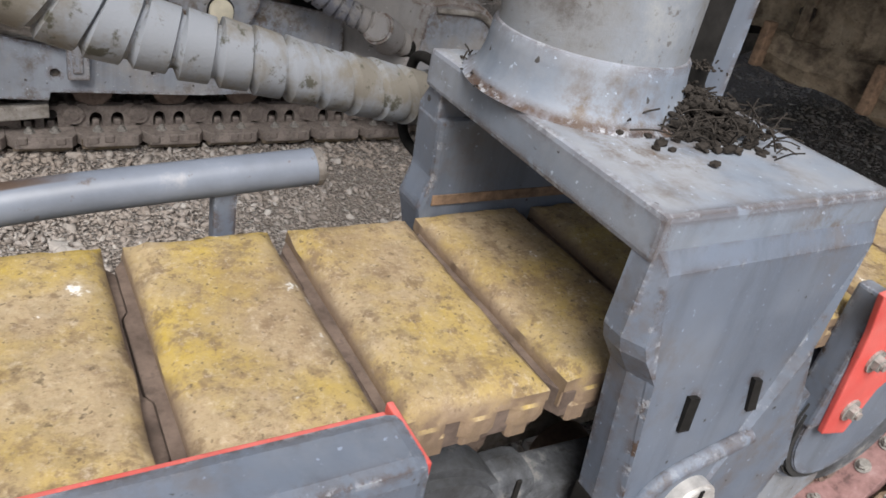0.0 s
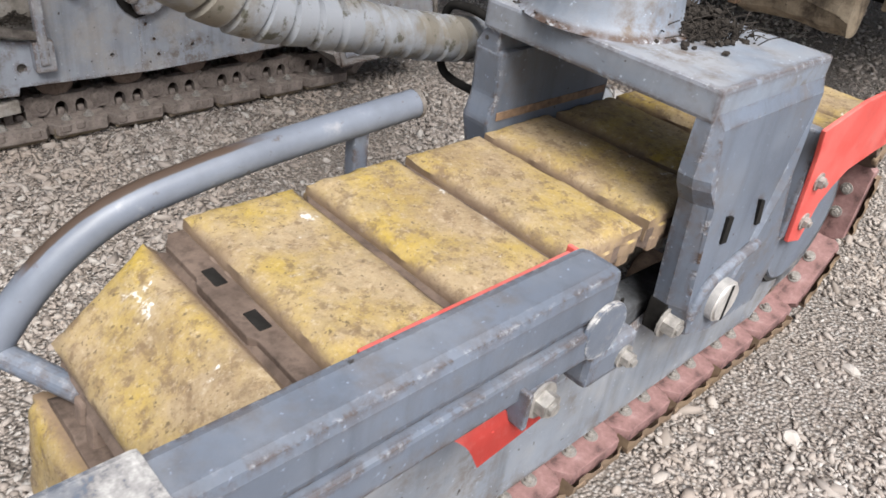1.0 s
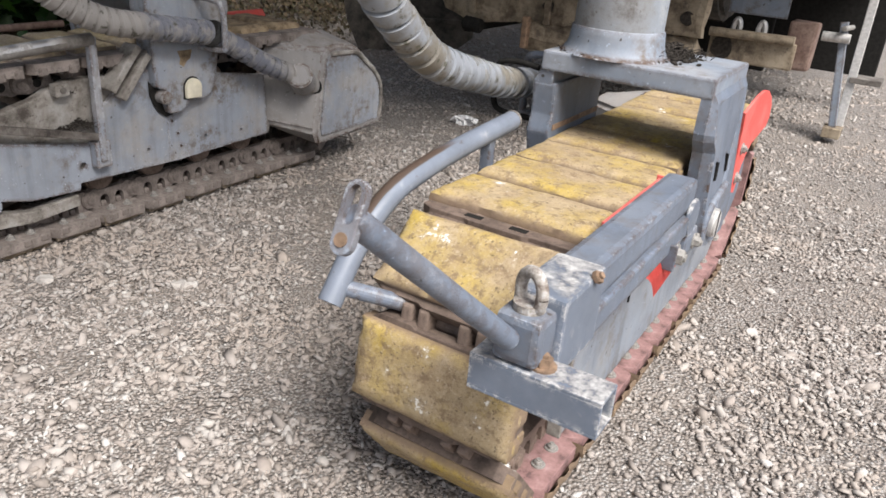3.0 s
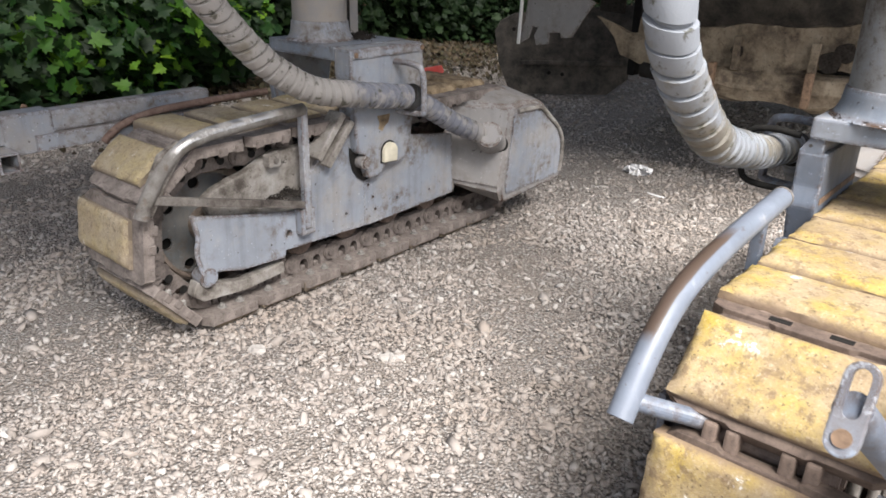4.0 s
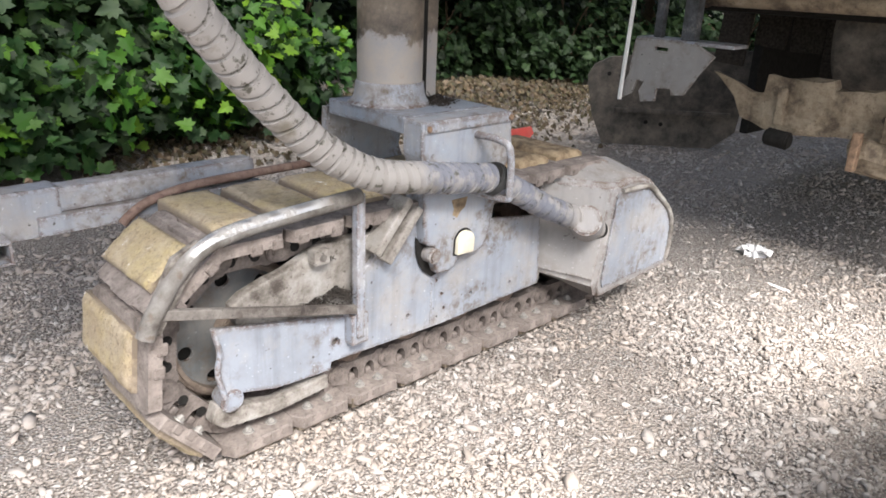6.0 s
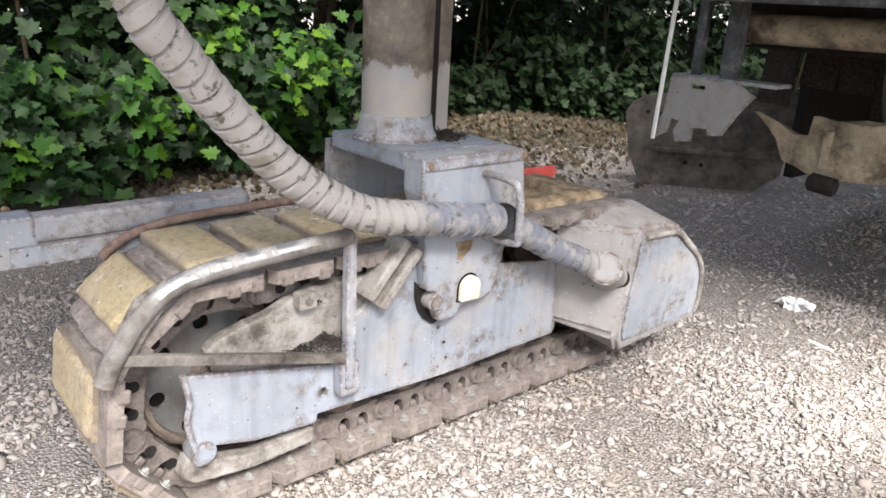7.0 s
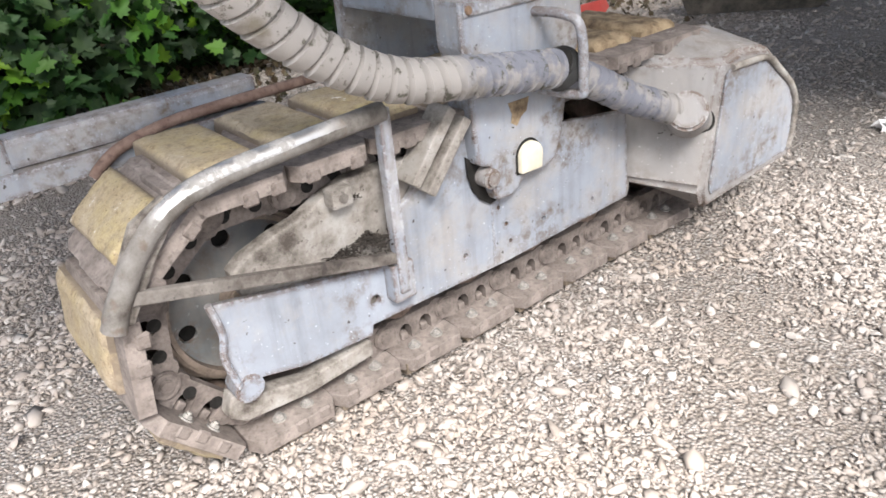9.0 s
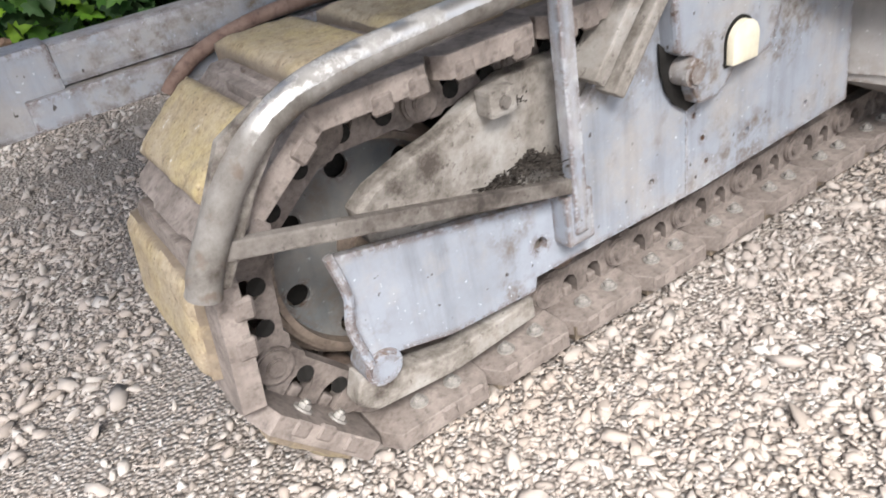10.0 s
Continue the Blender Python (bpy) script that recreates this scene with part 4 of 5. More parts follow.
    part("drive_casing", R((0.09, 0.37, 0.36), (0.1465, 0.37, 0.36), 0.1, sides=28, bevel=0.01), OILY, unit, "oily dark casing behind the beam", True)
    part("casing_arm", B((0.09, 0.2, 0.3), (0.146, 0.5, 0.42), 0.02), OILY, unit)
    return unit


def yoke(at, s, near):
    """The fork over a track, with its lifting column."""
    steel = GREY_NEAR if near else GREY_FAR
    ia, ib = (-0.15, -0.206) if near else (-0.165, -0.238)
    oy = 0.0 if near else 0.025
    unit = base("track_fork", at, "grey painted steel fork and lifting column straddling the track" if near else "dusty grey steel fork with a muddy lifting column", "track fork", "track forks")

    def B(a, b, bevel=0.004):
        return block((s * a[0], a[1], a[2]), (s * b[0], b[1], b[2]), bevel)

    def P(points, lo, hi, bevel=0.003):
        return prism(points, 0, s * lo, s * hi, bevel)

    def R(p, q, r, r2=None, sides=20, bevel=0.0):
        return rod((s * p[0], p[1], p[2]), (s * q[0], q[1], q[2]), r, r2, sides, bevel)

    part("top_plate", B((-0.19 if near else -0.164, 0.482 + oy, 0.7), (0.188 if near else 0.15, 0.778 + 1.6 * oy, 0.742), 0.005), GREY_TOP, unit, "scuffed top plate of the fork")
    side = [(0.484, 0.716), (0.482, 0.63), (0.487, 0.615), (0.506, 0.588), (0.53, 0.42), (0.555, 0.36), (0.63, 0.335), (0.79, 0.33), (0.815, 0.41), (0.745, 0.58), (0.776, 0.716)]
    face = [(0.496, 0.694), (0.493, 0.63), (0.499, 0.615), (0.517, 0.588), (0.541, 0.42), (0.565, 0.366), (0.635, 0.342), (0.785, 0.337), (0.803, 0.41), (0.737, 0.58), (0.766, 0.694)]
    side, face = [(y + oy, z) for y, z in side], [(y + oy, z) for y, z in face]
    bm = bmesh.new()
    rows = []
    for outline, x in ((side, 0.164), (side, 0.186), (face, 0.213)):
        rows.append([bm.verts.new((s * (x - (0.016 * min(1.0, max(0.0, (z - 0.56) / 0.13)) if x > 0.2 else 0.0)), y, z)) for y, z in outline])
    bm.faces.new(rows[0])
    bmesh.ops.triangulate(bm, faces=[bm.faces.new(rows[2])])
    for p, q in ((rows[0], rows[1]), (rows[1], rows[2])):
        for i in range(len(p)):
            bm.faces.new((p[i], p[i - 1], q[i - 1], q[i]))
    outer = part("outer_arm", bm, steel, unit, "grey fork arm with two slots")
    slots = [[(0.582, 0.513), (0.598, 0.511), (0.593, 0.553), (0.578, 0.556)], [(0.679, 0.512), (0.694, 0.511), (0.68, 0.553), (0.666, 0.557)]]
    slots = [[(y + oy, z) for y, z in q] for q in slots]
    carve(outer, [prism(q, 0, s * 0.19, s * 0.25, 0) for q in slots])
    # near-black filling: the slots' shade is coloured in just below the face
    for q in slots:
        part("slot_shade", P([(y + 0.0004 * (1 if i in (0, 3) else -1), z) for i, (y, z) in enumerate(q)], 0.18, 0.2085, 0), DARK, outer)
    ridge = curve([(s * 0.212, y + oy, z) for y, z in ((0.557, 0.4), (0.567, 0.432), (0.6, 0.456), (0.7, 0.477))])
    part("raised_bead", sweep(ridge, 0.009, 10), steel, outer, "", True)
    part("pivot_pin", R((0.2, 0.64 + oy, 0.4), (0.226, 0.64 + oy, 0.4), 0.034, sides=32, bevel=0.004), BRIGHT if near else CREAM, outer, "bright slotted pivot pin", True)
    # dark bar paints the slot across the pin
    part("painted_pin_slot", B((0.2255, 0.637 + oy, 0.369), (0.2275, 0.643 + oy, 0.431), 0.001), DARK, outer)
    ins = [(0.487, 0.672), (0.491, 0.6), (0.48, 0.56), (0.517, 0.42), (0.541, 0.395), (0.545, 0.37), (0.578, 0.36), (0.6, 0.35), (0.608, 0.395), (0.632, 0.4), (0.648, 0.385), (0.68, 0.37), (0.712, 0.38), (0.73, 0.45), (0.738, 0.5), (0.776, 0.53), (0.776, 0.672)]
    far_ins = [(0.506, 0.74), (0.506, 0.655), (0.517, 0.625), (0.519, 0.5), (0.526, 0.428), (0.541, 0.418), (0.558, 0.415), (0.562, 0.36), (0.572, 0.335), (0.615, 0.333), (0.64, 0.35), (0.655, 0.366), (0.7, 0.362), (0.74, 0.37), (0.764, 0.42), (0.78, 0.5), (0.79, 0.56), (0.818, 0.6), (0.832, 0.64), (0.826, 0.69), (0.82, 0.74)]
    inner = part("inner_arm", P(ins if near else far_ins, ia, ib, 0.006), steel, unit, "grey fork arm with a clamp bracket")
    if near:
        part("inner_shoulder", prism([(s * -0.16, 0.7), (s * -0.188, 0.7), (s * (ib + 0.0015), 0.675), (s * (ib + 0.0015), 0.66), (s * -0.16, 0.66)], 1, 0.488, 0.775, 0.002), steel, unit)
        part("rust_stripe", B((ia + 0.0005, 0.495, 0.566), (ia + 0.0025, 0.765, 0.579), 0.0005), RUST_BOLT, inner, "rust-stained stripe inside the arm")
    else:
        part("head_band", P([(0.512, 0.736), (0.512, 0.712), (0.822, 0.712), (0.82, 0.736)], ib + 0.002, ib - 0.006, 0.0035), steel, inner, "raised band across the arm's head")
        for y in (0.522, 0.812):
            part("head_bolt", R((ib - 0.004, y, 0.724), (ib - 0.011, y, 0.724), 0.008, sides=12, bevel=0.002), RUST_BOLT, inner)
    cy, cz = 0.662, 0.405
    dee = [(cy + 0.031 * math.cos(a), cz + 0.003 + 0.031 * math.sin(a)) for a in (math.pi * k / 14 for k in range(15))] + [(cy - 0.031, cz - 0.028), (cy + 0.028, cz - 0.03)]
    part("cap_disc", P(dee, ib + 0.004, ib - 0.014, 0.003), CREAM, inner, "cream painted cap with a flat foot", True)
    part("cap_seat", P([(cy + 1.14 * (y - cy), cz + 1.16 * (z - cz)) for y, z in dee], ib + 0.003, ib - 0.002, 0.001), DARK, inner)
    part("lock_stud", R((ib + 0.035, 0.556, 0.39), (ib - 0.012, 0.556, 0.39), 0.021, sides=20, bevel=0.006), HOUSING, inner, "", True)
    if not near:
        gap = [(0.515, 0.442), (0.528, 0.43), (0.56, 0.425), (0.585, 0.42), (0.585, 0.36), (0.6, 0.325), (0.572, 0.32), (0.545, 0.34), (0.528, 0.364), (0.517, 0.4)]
        # black sheet painting the shade in the gap round the stud
        part("lock_gap_shade", P(gap, -0.2105, -0.2135, 0), DARK, inner)
        part("peeled_patch", P([(0.612, 0.53), (0.622, 0.505), (0.618, 0.488), (0.634, 0.478), (0.646, 0.494), (0.662, 0.503), (0.67, 0.53)], ib + 0.002, ib - 0.001, 0), PAD_CRUST, inner, "tan patch where the paint has peeled")
    # hose clamp bow
    bow = [(-0.215, 0.69, 0.69), (-0.3, 0.7, 0.69), (-0.335, 0.715, 0.665), (-0.335, 0.722, 0.56), (-0.325, 0.722, 0.535), (-0.215, 0.7, 0.535)]
    part("hose_clamp", sweep(curve([(s * x, y, z) for x, y, z in bow], 6), 0.0095, 12), steel, unit, "bent round-bar hose clamp", True)
    # column with its collar and guide fin
    cx, cy = (-0.066, 0.591) if near else (-0.021, 0.615)
    cr = 0.097 if near else 0.087
    col = part("column", rod((cx, cy, 0.742), (cx, cy, 2.32), cr, sides=48), COLUMN_NEAR if near else COLUMN_FAR, unit, "muddy scuffed lifting column", True)
    flare = [(z, cr + d) for z, d in ((0.742, 0.026), (0.748, 0.018), (0.757, 0.0115), (0.77, 0.0075), (0.785, 0.0055), (0.797, 0.0045), (0.8, 0.0025), (0.802, -0.004))]
    path = [Vector((cx, cy, z)) for z, r in flare]
    part("collar", sweep(path, [r for z, r in flare], 48), GREY_TOP if near else GREY_FAR, col, "flared collar", True)
    ang = radians(75 if near else 97)
    fin = part("guide_fin", block((0.085, -0.006, 0.742), (0.172 if near else 0.185, 0.008, 2.32), 0.003), GREY_NEAR if near else COLUMN_FAR, col, "rust-streaked guide fin")
    fin.matrix_basis = pose(cx, cy, 0, 0, 0, math.degrees(ang))
    # near-black for the grease and, painted in, the shadow beside the fin
    ch = part("greasy_shaded_channel", block((0.08, -0.03, 0.742), (0.127 if near else 0.115, -0.0065, 2.32), 0.003), DARK, col)
    ch.matrix_basis = pose(cx, cy, 0, 0, 0, math.degrees(ang))
    return unit


crawler((0, 0, 0), 1, True)
yoke((0, 0, 0), 1, True)
FAR_X, FAR_Y = -1.705, -0.065
crawler((FAR_X, FAR_Y, 0), -1, False)
yoke((FAR_X, FAR_Y, 0), -1, False)


# ---- bumper beams with their tow rods ----
def bumper(at, s, near):
    steel = GREY_NEAR if near else GREY_FAR
    unit = base("bumper_beam", at, "blue-grey box-section beam bolted along the track, paint flaking at the front sleeve" if near else "dusty grey box-section beam bolted along the track", "beam", "bumper beams")

    def B(a, b, bevel=0.004):
        return block((s * a[0], a[1], a[2]), (s * b[0], b[1], b[2]), bevel)

    def P(points, lo, hi, bevel=0.003):
        return prism(points, 0, s * lo, s * hi, bevel)

    def R(p, q, r, r2=None, sides=20, bevel=0.0):
        return rod((s * p[0], p[1], p[2]), (s * q[0], q[1], q[2]), r, r2, sides, bevel)

    part("box_beam", B((0.178, -0.3, 0.543), (0.236, 0.29, 0.601), 0.012), steel, unit, "box-section beam")
    part("lower_rail", B((0.196, -0.3, 0.501 if near else 0.505), (0.243, 0.27, 0.5405), 0.005), steel, unit)
    part("web", B((0.16, -0.25, 0.49 if near else 0.5), (0.196, 0.3, 0.5425), 0.003), steel, unit)
    end = part("round_end_plate", R((0.236, 0.272, 0.53), (0.244, 0.272, 0.53), 0.036, sides=28, bevel=0.002), FLAKED, unit, "flaking round end plate", True)
    part("end_nut", hexbolt((s * 0.24, 0.335, 0.463), (s, 0, 0), 0.0105, 0.012), BOLT, end)
    part("end_lug", B((0.2, 0.27, 0.44), (0.24, 0.36, 0.49), 0.01), steel, end)
    tab = part("bolt_tab", B((0.18, 0.14, 0.473), (0.256, 0.147, 0.52), 0.002), steel, unit)
    part("tab_bolt", hexbolt((s * 0.246, 0.175, 0.49), (s, 0, 0), 0.015, 0.014), BOLT, tab)
    part("tab_plate", B((0.225, 0.1475, 0.475), (0.246, 0.2, 0.51), 0.003), steel, tab)
    sleeve = part("front_sleeve", B((0.175, -0.325, 0.495), (0.2445, -0.195, 0.6045), 0.006), FLAKED if near else steel, unit)
    part("sleeve_bolt", hexbolt((s * 0.2425, -0.236, 0.601), (s, 0, 0.9), 0.009, 0.008, False), RUST_BOLT, sleeve, "rusty bolt head")
    if near:
        strip = part("red_strip", B((0.163, 0.0, 0.555), (0.1765, 0.288, 0.5835), 0.002), RED, unit, "red painted strip")
        part("red_end", B((0.158, 0.291, 0.485), (0.222, 0.297, 0.587), 0.002), RED, strip)
        c = curve([(s * x, y, z) for x, y, z in ((0.185, 0.03, 0.45), (0.2, 0.044, 0.467), (0.214, 0.058, 0.479), (0.226, 0.07, 0.481), (0.237, 0.085, 0.468), (0.243, 0.098, 0.438))], 6)
        bm = bmesh.new()
        lo = [bm.verts.new(v) for v in c]
        hi = [bm.verts.new(v + Vector((0, 0.118, 0.016))) for v in c]
        for i in range(len(c) - 1):
            bm.faces.new((lo[i], lo[i + 1], hi[i + 1], hi[i]))
        bmesh.ops.solidify(bm, geom=bm.faces[:], thickness=0.006)
        part("curled_guard", bm, RED, unit, "curled red sheet guard", True)
    # cross tube with an open end
    o, i = (0.32, 0.15) if near else (0.25, 0.1)
    bm = bmesh.new()
    for lo, hi in (((i, -0.372, 0.474), (o, -0.322, 0.479)), ((i, -0.372, 0.519), (o, -0.322, 0.524)), ((i, -0.372, 0.4785), (o, -0.367, 0.5195)), ((i, -0.327, 0.4785), (o, -0.322, 0.5195))):
        add(bm, B(lo, hi, 0.0012))
    cross = part("cross_tube", bm, FLAKED if near else steel, unit, "square cross tube with flaking top")
    part("cross_bolt", hexbolt((s * 0.235, -0.345, 0.524), (0, 0, 1), 0.0115, 0.012), RUST_BOLT, cross, "rusty bolt")
    # socket, ring and tow rod
    sock = part("rod_socket", B((0.175, -0.37, 0.527), (0.235, -0.315, 0.59), 0.01), steel, unit)
    ring = bmesh.new()
    loop = [Vector((s * (0.205 + 0.0175 * math.cos(a)), -0.34 - 0.0082 * math.cos(a), 0.612 + 0.025 * math.sin(a))) for a in (2 * math.pi * k / 24 for k in range(25))]
    add(ring, sweep(loop, 0.0078, 10, caps=False))
    part("lifting_ring", ring, RING, sock, "worn bright lifting ring", True)
    part("ring_foot", R((0.205, -0.34, 0.585), (0.205, -0.34, 0.6), 0.02, sides=18), RING, sock)
    a, b = Vector((0.2, -0.375, 0.562)), Vector((0.142, -0.6, 0.765)) if near else Vector((0.3, -0.62, 0.8))
    tow = part("tow_rod", R(a, b, 0.0132, sides=20), steel, unit, "round grey tow rod", True)
    d = (b - a).normalized()
    c = b + d * 0.02
    if near:
        lug = part("slotted_lug", prism(stadium(0.022, 0.0115), 1, -0.0045, 0.0045, 0.0015), GREY_TOP, tow, "slotted end lug")
        carve(lug, [prism([(x, z + 0.011) for x, z in stadium(0.0115, 0.006)], 1, -0.02, 0.02, 0)])
        lug.matrix_basis = pose(b.x, b.y, b.z, -25, 0, 0)
        part("lug_boss", rod((0, -0.006, -0.02), (0, 0.007, -0.02), 0.0085, sides=18, bevel=0.002), RUST_BOLT, lug)
    return unit


bumper((0, 0, 0), 1, True)
bumper((FAR_X, FAR_Y, 0), -1, False)
fork_bolt = part("fork_bolt", hexbolt((0.19, 0.537, 0.388), (1, 0, 0), 0.017, 0.02), BOLT)
tagged(fork_bolt, "large dull zinc bolt on the fork arm's foot", "bolt")
part("bolt_bracket", block((0.16, 0.53, 0.365), (0.189, 0.6, 0.42), 0.003), DARK, fork_bolt)


# ---- hydraulic hoses wrapped in spiral band ----
def hose(points, r, material, label, turn=0.034, lumps=0.03):
    """A band wound round a hose: each turn laps the last, with a dark gap at its edge."""
    path = curve(points, 24)
    lengths = [0.0]
    for a, b in zip(path, path[1:]):
        lengths.append(lengths[-1] + (b - a).length)
    total = lengths[-1]
    fine = []
    n = int(total / 0.0034)
    for k in range(n + 1):
        want = total * k / n
        i = min(len(path) - 2, max(0, int(np.searchsorted(lengths, want)) - 1))
        t = (want - lengths[i]) / max(1e-6, lengths[i + 1] - lengths[i])
        fine.append(path[i].lerp(path[i + 1], t))
    bm = bmesh.new()
    sides, side, rings = 24, None, []
    for i, c in enumerate(fine):
        d = (fine[min(i + 1, n)] - fine[max(i - 1, 0)]).normalized()
        if side is None:
            side = d.orthogonal().normalized()
        side = (side - d * side.dot(d)).normalized()
        other = d.cross(side)
        ring = []
        for k in range(sides):
            a = 2 * math.pi * k / sides
            at = (total * i / n) / turn
            w = at - math.floor(at)
            cell = math.floor(at)
            rr = r * (1.0 + 0.07 * w - (0.2 if w < 0.13 else 0.0) + lumps * noise.noise(Vector((cell * 1.3, math.cos(a), math.sin(a)))))
            ring.append(bm.verts.new(c + d * (0.011 * math.cos(a + 0.3 * cell)) + rr * (math.cos(a) * side + math.sin(a) * other)))
        rings.append(ring)
    for a, b in zip(rings, rings[1:]):
        for k in range(sides):
            bm.faces.new((a[k], a[(k + 1) % sides], b[(k + 1) % sides], b[k]))
    bm.faces.new(rings[0][::-1])
    bm.faces.new(rings[-1])
    ob = tagged(part("hydraulic_hose", bm, material, None, "", True), label, "hose", "hydraulic hoses")
    for c, d in ((fine[0], fine[0] - fine[4]), (fine[-1], fine[-1] - fine[-5])):
        d.normalize()
        part("ferrule", rod(c - d * 0.012, c + d * 0.03, r * 1.06, sides=24, bevel=0.003), DARK, ob, "dark crimped end ferrule", True)
    return ob


h = hose([(-0.285, 0.74, 0.615), (-0.285, 0.6, 0.635), (-0.28, 0.48, 0.655), (-0.265, 0.33, 0.692), (-0.245, 0.13, 0.748), (-0.24, -0.01, 0.835), (-0.24, -0.1, 0.925), (-0.245, -0.125, 1.02), (-0.27, -0.1, 1.2), (-0.33, 0.1, 1.42), (-0.4, 0.42, 1.5)], 0.034, HOSE_NEAR, "spiral-wrapped grey hydraulic hose smeared with old grease", 0.04, 0.055)
FX = -1.42
h = hose([(FX, 0.64, 0.585), (FX, 0.54, 0.6), (FX, 0.4, 0.624), (FX, 0.24, 0.66), (FX, 0.095, 0.748), (FX, -0.03, 0.872), (FX, -0.12, 0.98), (FX, -0.165, 1.046), (FX - 0.02, -0.2, 1.2), (FX - 0.06, -0.02, 1.42), (FX - 0.1, 0.42, 1.5)], 0.037, HOSE_FAR, "spiral-wrapped dusty hydraulic hose bowing up from the clamp")
h = hose([(FX, 0.655, 0.578), (FX, 0.74, 0.535), (FX + 0.005, 0.86, 0.47), (FX + 0.012, 0.96, 0.425), (-1.395, 1.04, 0.39), (-1.41, 1.12, 0.35)], 0.034, HOSE_FAR, "short spiral-wrapped hose from the clamp to the motor housing")
part("hose_collar", rod((FX, 0.635, 0.592), (FX, 0.66, 0.572), 0.043, sides=28, bevel=0.004), RUBBER, h, "black rubber collar", True)
h = hose([(-0.285, 0.76, 0.6), (-0.285, 0.84, 0.53), (-0.3, 0.94, 0.46), (-0.34, 1.06, 0.42)], 0.031, HOSE_NEAR, "short spiral-wrapped hose from the fork to the motor housing")
bow = part("hose_hook", sweep(curve([(-0.22, 0.54, 0.69), (-0.28, 0.54, 0.695), (-0.325, 0.54, 0.68), (-0.33, 0.54, 0.61), (-0.31, 0.54, 0.575), (-0.22, 0.54, 0.57)], 6), 0.007, 12), DARK, None, "", True)
tagged(bow, "black bent-bar hose hook on the fork arm", "hose hook")


# ---- the machine above and behind: chassis, drum housing, hanging plates ----
chassis = base("machine_chassis", (0, 0, 0), "dark underside of the heavy road machine", "machine chassis")
part("belly_plate", block((-1.98, 1.75, 1.30), (0.35, 6.6, 1.36), 0.01), OILY, chassis, "dark belly plate")
# out of view; its size is set to shade the far track and ground
part("overhead_shade_beam", block((-2.3, -1.7, 2.25), (-0.02, 1.7, 3.1), 0.03), GREY_FAR, chassis, "unseen grey beam over the columns, added and sized for shade")
part("hull", block((-1.92, 1.701, 1.362), (0.08, 6.5, 3.2), 0.05), GREY_FAR, chassis, "grey machine body")
part("cross_member", block((-1.9, 1.9, 1.12), (0.15, 2.05, 1.299), 0.01), OILY, chassis)
# black walls here paint the shade under the machine as solid surfaces
part("bay_shade_wall", block((-1.93, 4.1, 0.22), (-0.3, 4.16, 1.299), 0.01), DARK, chassis, "black wall standing in for the drum bay's shade")
# made-up strips, coloured dark, that vary the painted gloom
rnd = random.Random(5)
for k in range(11):
    x = -1.9 + 0.148 * k
    hang = part("dark_strip", rough_up(block((-0.08, -0.012, rnd.uniform(0.12, 0.42) - 0.72), (0.07, 0.012, 0.0), 0.004), 0.012, 9.0, k), MUD, chassis, "dark hanging strip added to break up the bay's black")
    hang.matrix_basis = pose(x, 2.94 - rnd.uniform(0, 0.12), 1.1, rnd.uniform(-4, 4), rnd.uniform(-5, 5), rnd.uniform(-10, 10))
# box added only to darken the bay
part("bay_shade_box", block((-1.9, 2.42, 0.95), (0.3, 6.5, 1.2995), 0.02), DARK, chassis)
part("rear_shade_wall", block((-1.9, 4.7, 0.2), (0.3, 4.76, 1.299), 0.01), DARK, chassis, "black rear wall added for the bay's shade")
part("bay_shade_side", block((-1.98, 3.2, 0.3), (-1.93, 4.7, 1.299), 0.01), DARK, chassis)
for x, y in ((-1.726, 0.55), (-0.066, 0.591)):
    part("column_sleeve", rod((x, y, 1.95), (x, y, 2.251), 0.14, sides=40, bevel=0.01), OILY, chassis, "", True)

def ragged(bm, seed):
    """Cuts a plate finely and dents its faces and edges."""
    bmesh.ops.triangulate(bm, faces=bm.faces)
    for _ in range(4):
        bmesh.ops.subdivide_edges(bm, edges=[e for e in bm.edges if e.calc_length() > 0.05], cuts=1, use_grid_fill=True)
        bmesh.ops.triangulate(bm, faces=bm.faces)
    return rough_up(rough_up(bm, 0.014, 14.0, seed), 0.03, 4.0, seed + 5)


drum = base("drum_housing", (0, 2.3, 0), "mud-caked scraper plates across the milling drum bay", "drum housing")
outline = [(-1.71, 0.715), (-1.6, 0.675), (-1.53, 0.655), (-1.47, 0.655), (-1.47, 0.725), (-1.34, 0.728), (-1.23, 0.733), (-1.22, 0.7), (-1.1, 0.705), (-0.95, 0.735), (-0.62, 0.745), (-0.54, 0.78), (-0.3, 0.78), (-0.3, 0.58), (-0.92, 0.56), (-1.14, 0.53), (-1.33, 0.523), (-1.44, 0.53), (-1.56, 0.557), (-1.61, 0.615)]
board = part("scraper_board", ragged(prism(outline, 1, 0.0, 0.04, 0), 1), OLDMUD, drum, "beige mud-caked scraper board with a stepped edge")
for x in (-1.42, -1.02, -0.7):
    part("board_rib", block((x, -0.025, 0.545), (x + 0.035, 0.0, 0.69), 0.006), OLDMUD, board)
for x, z, r in ((-1.0, 0.63, 0.025), (-0.62, 0.62, 0.045), (-0.57, 0.66, 0.04), (-0.36, 0.66, 0.03)):
    part("rust_hole", rough_up(rod((x, -0.02, z), (x, -0.008, z), r, sides=18), 0.01, 30, x), MUD, board)
part("lower_roll", ragged(prism([(y, z) for y, z in ((0.03, 0.57), (-0.03, 0.54), (-0.045, 0.48), (-0.02, 0.43), (0.04, 0.41), (0.09, 0.44), (0.1, 0.52))], 0, -1.12, -0.3, 0), 2), OLDMUD, drum, "rounded beige steel lip under the scraper board")
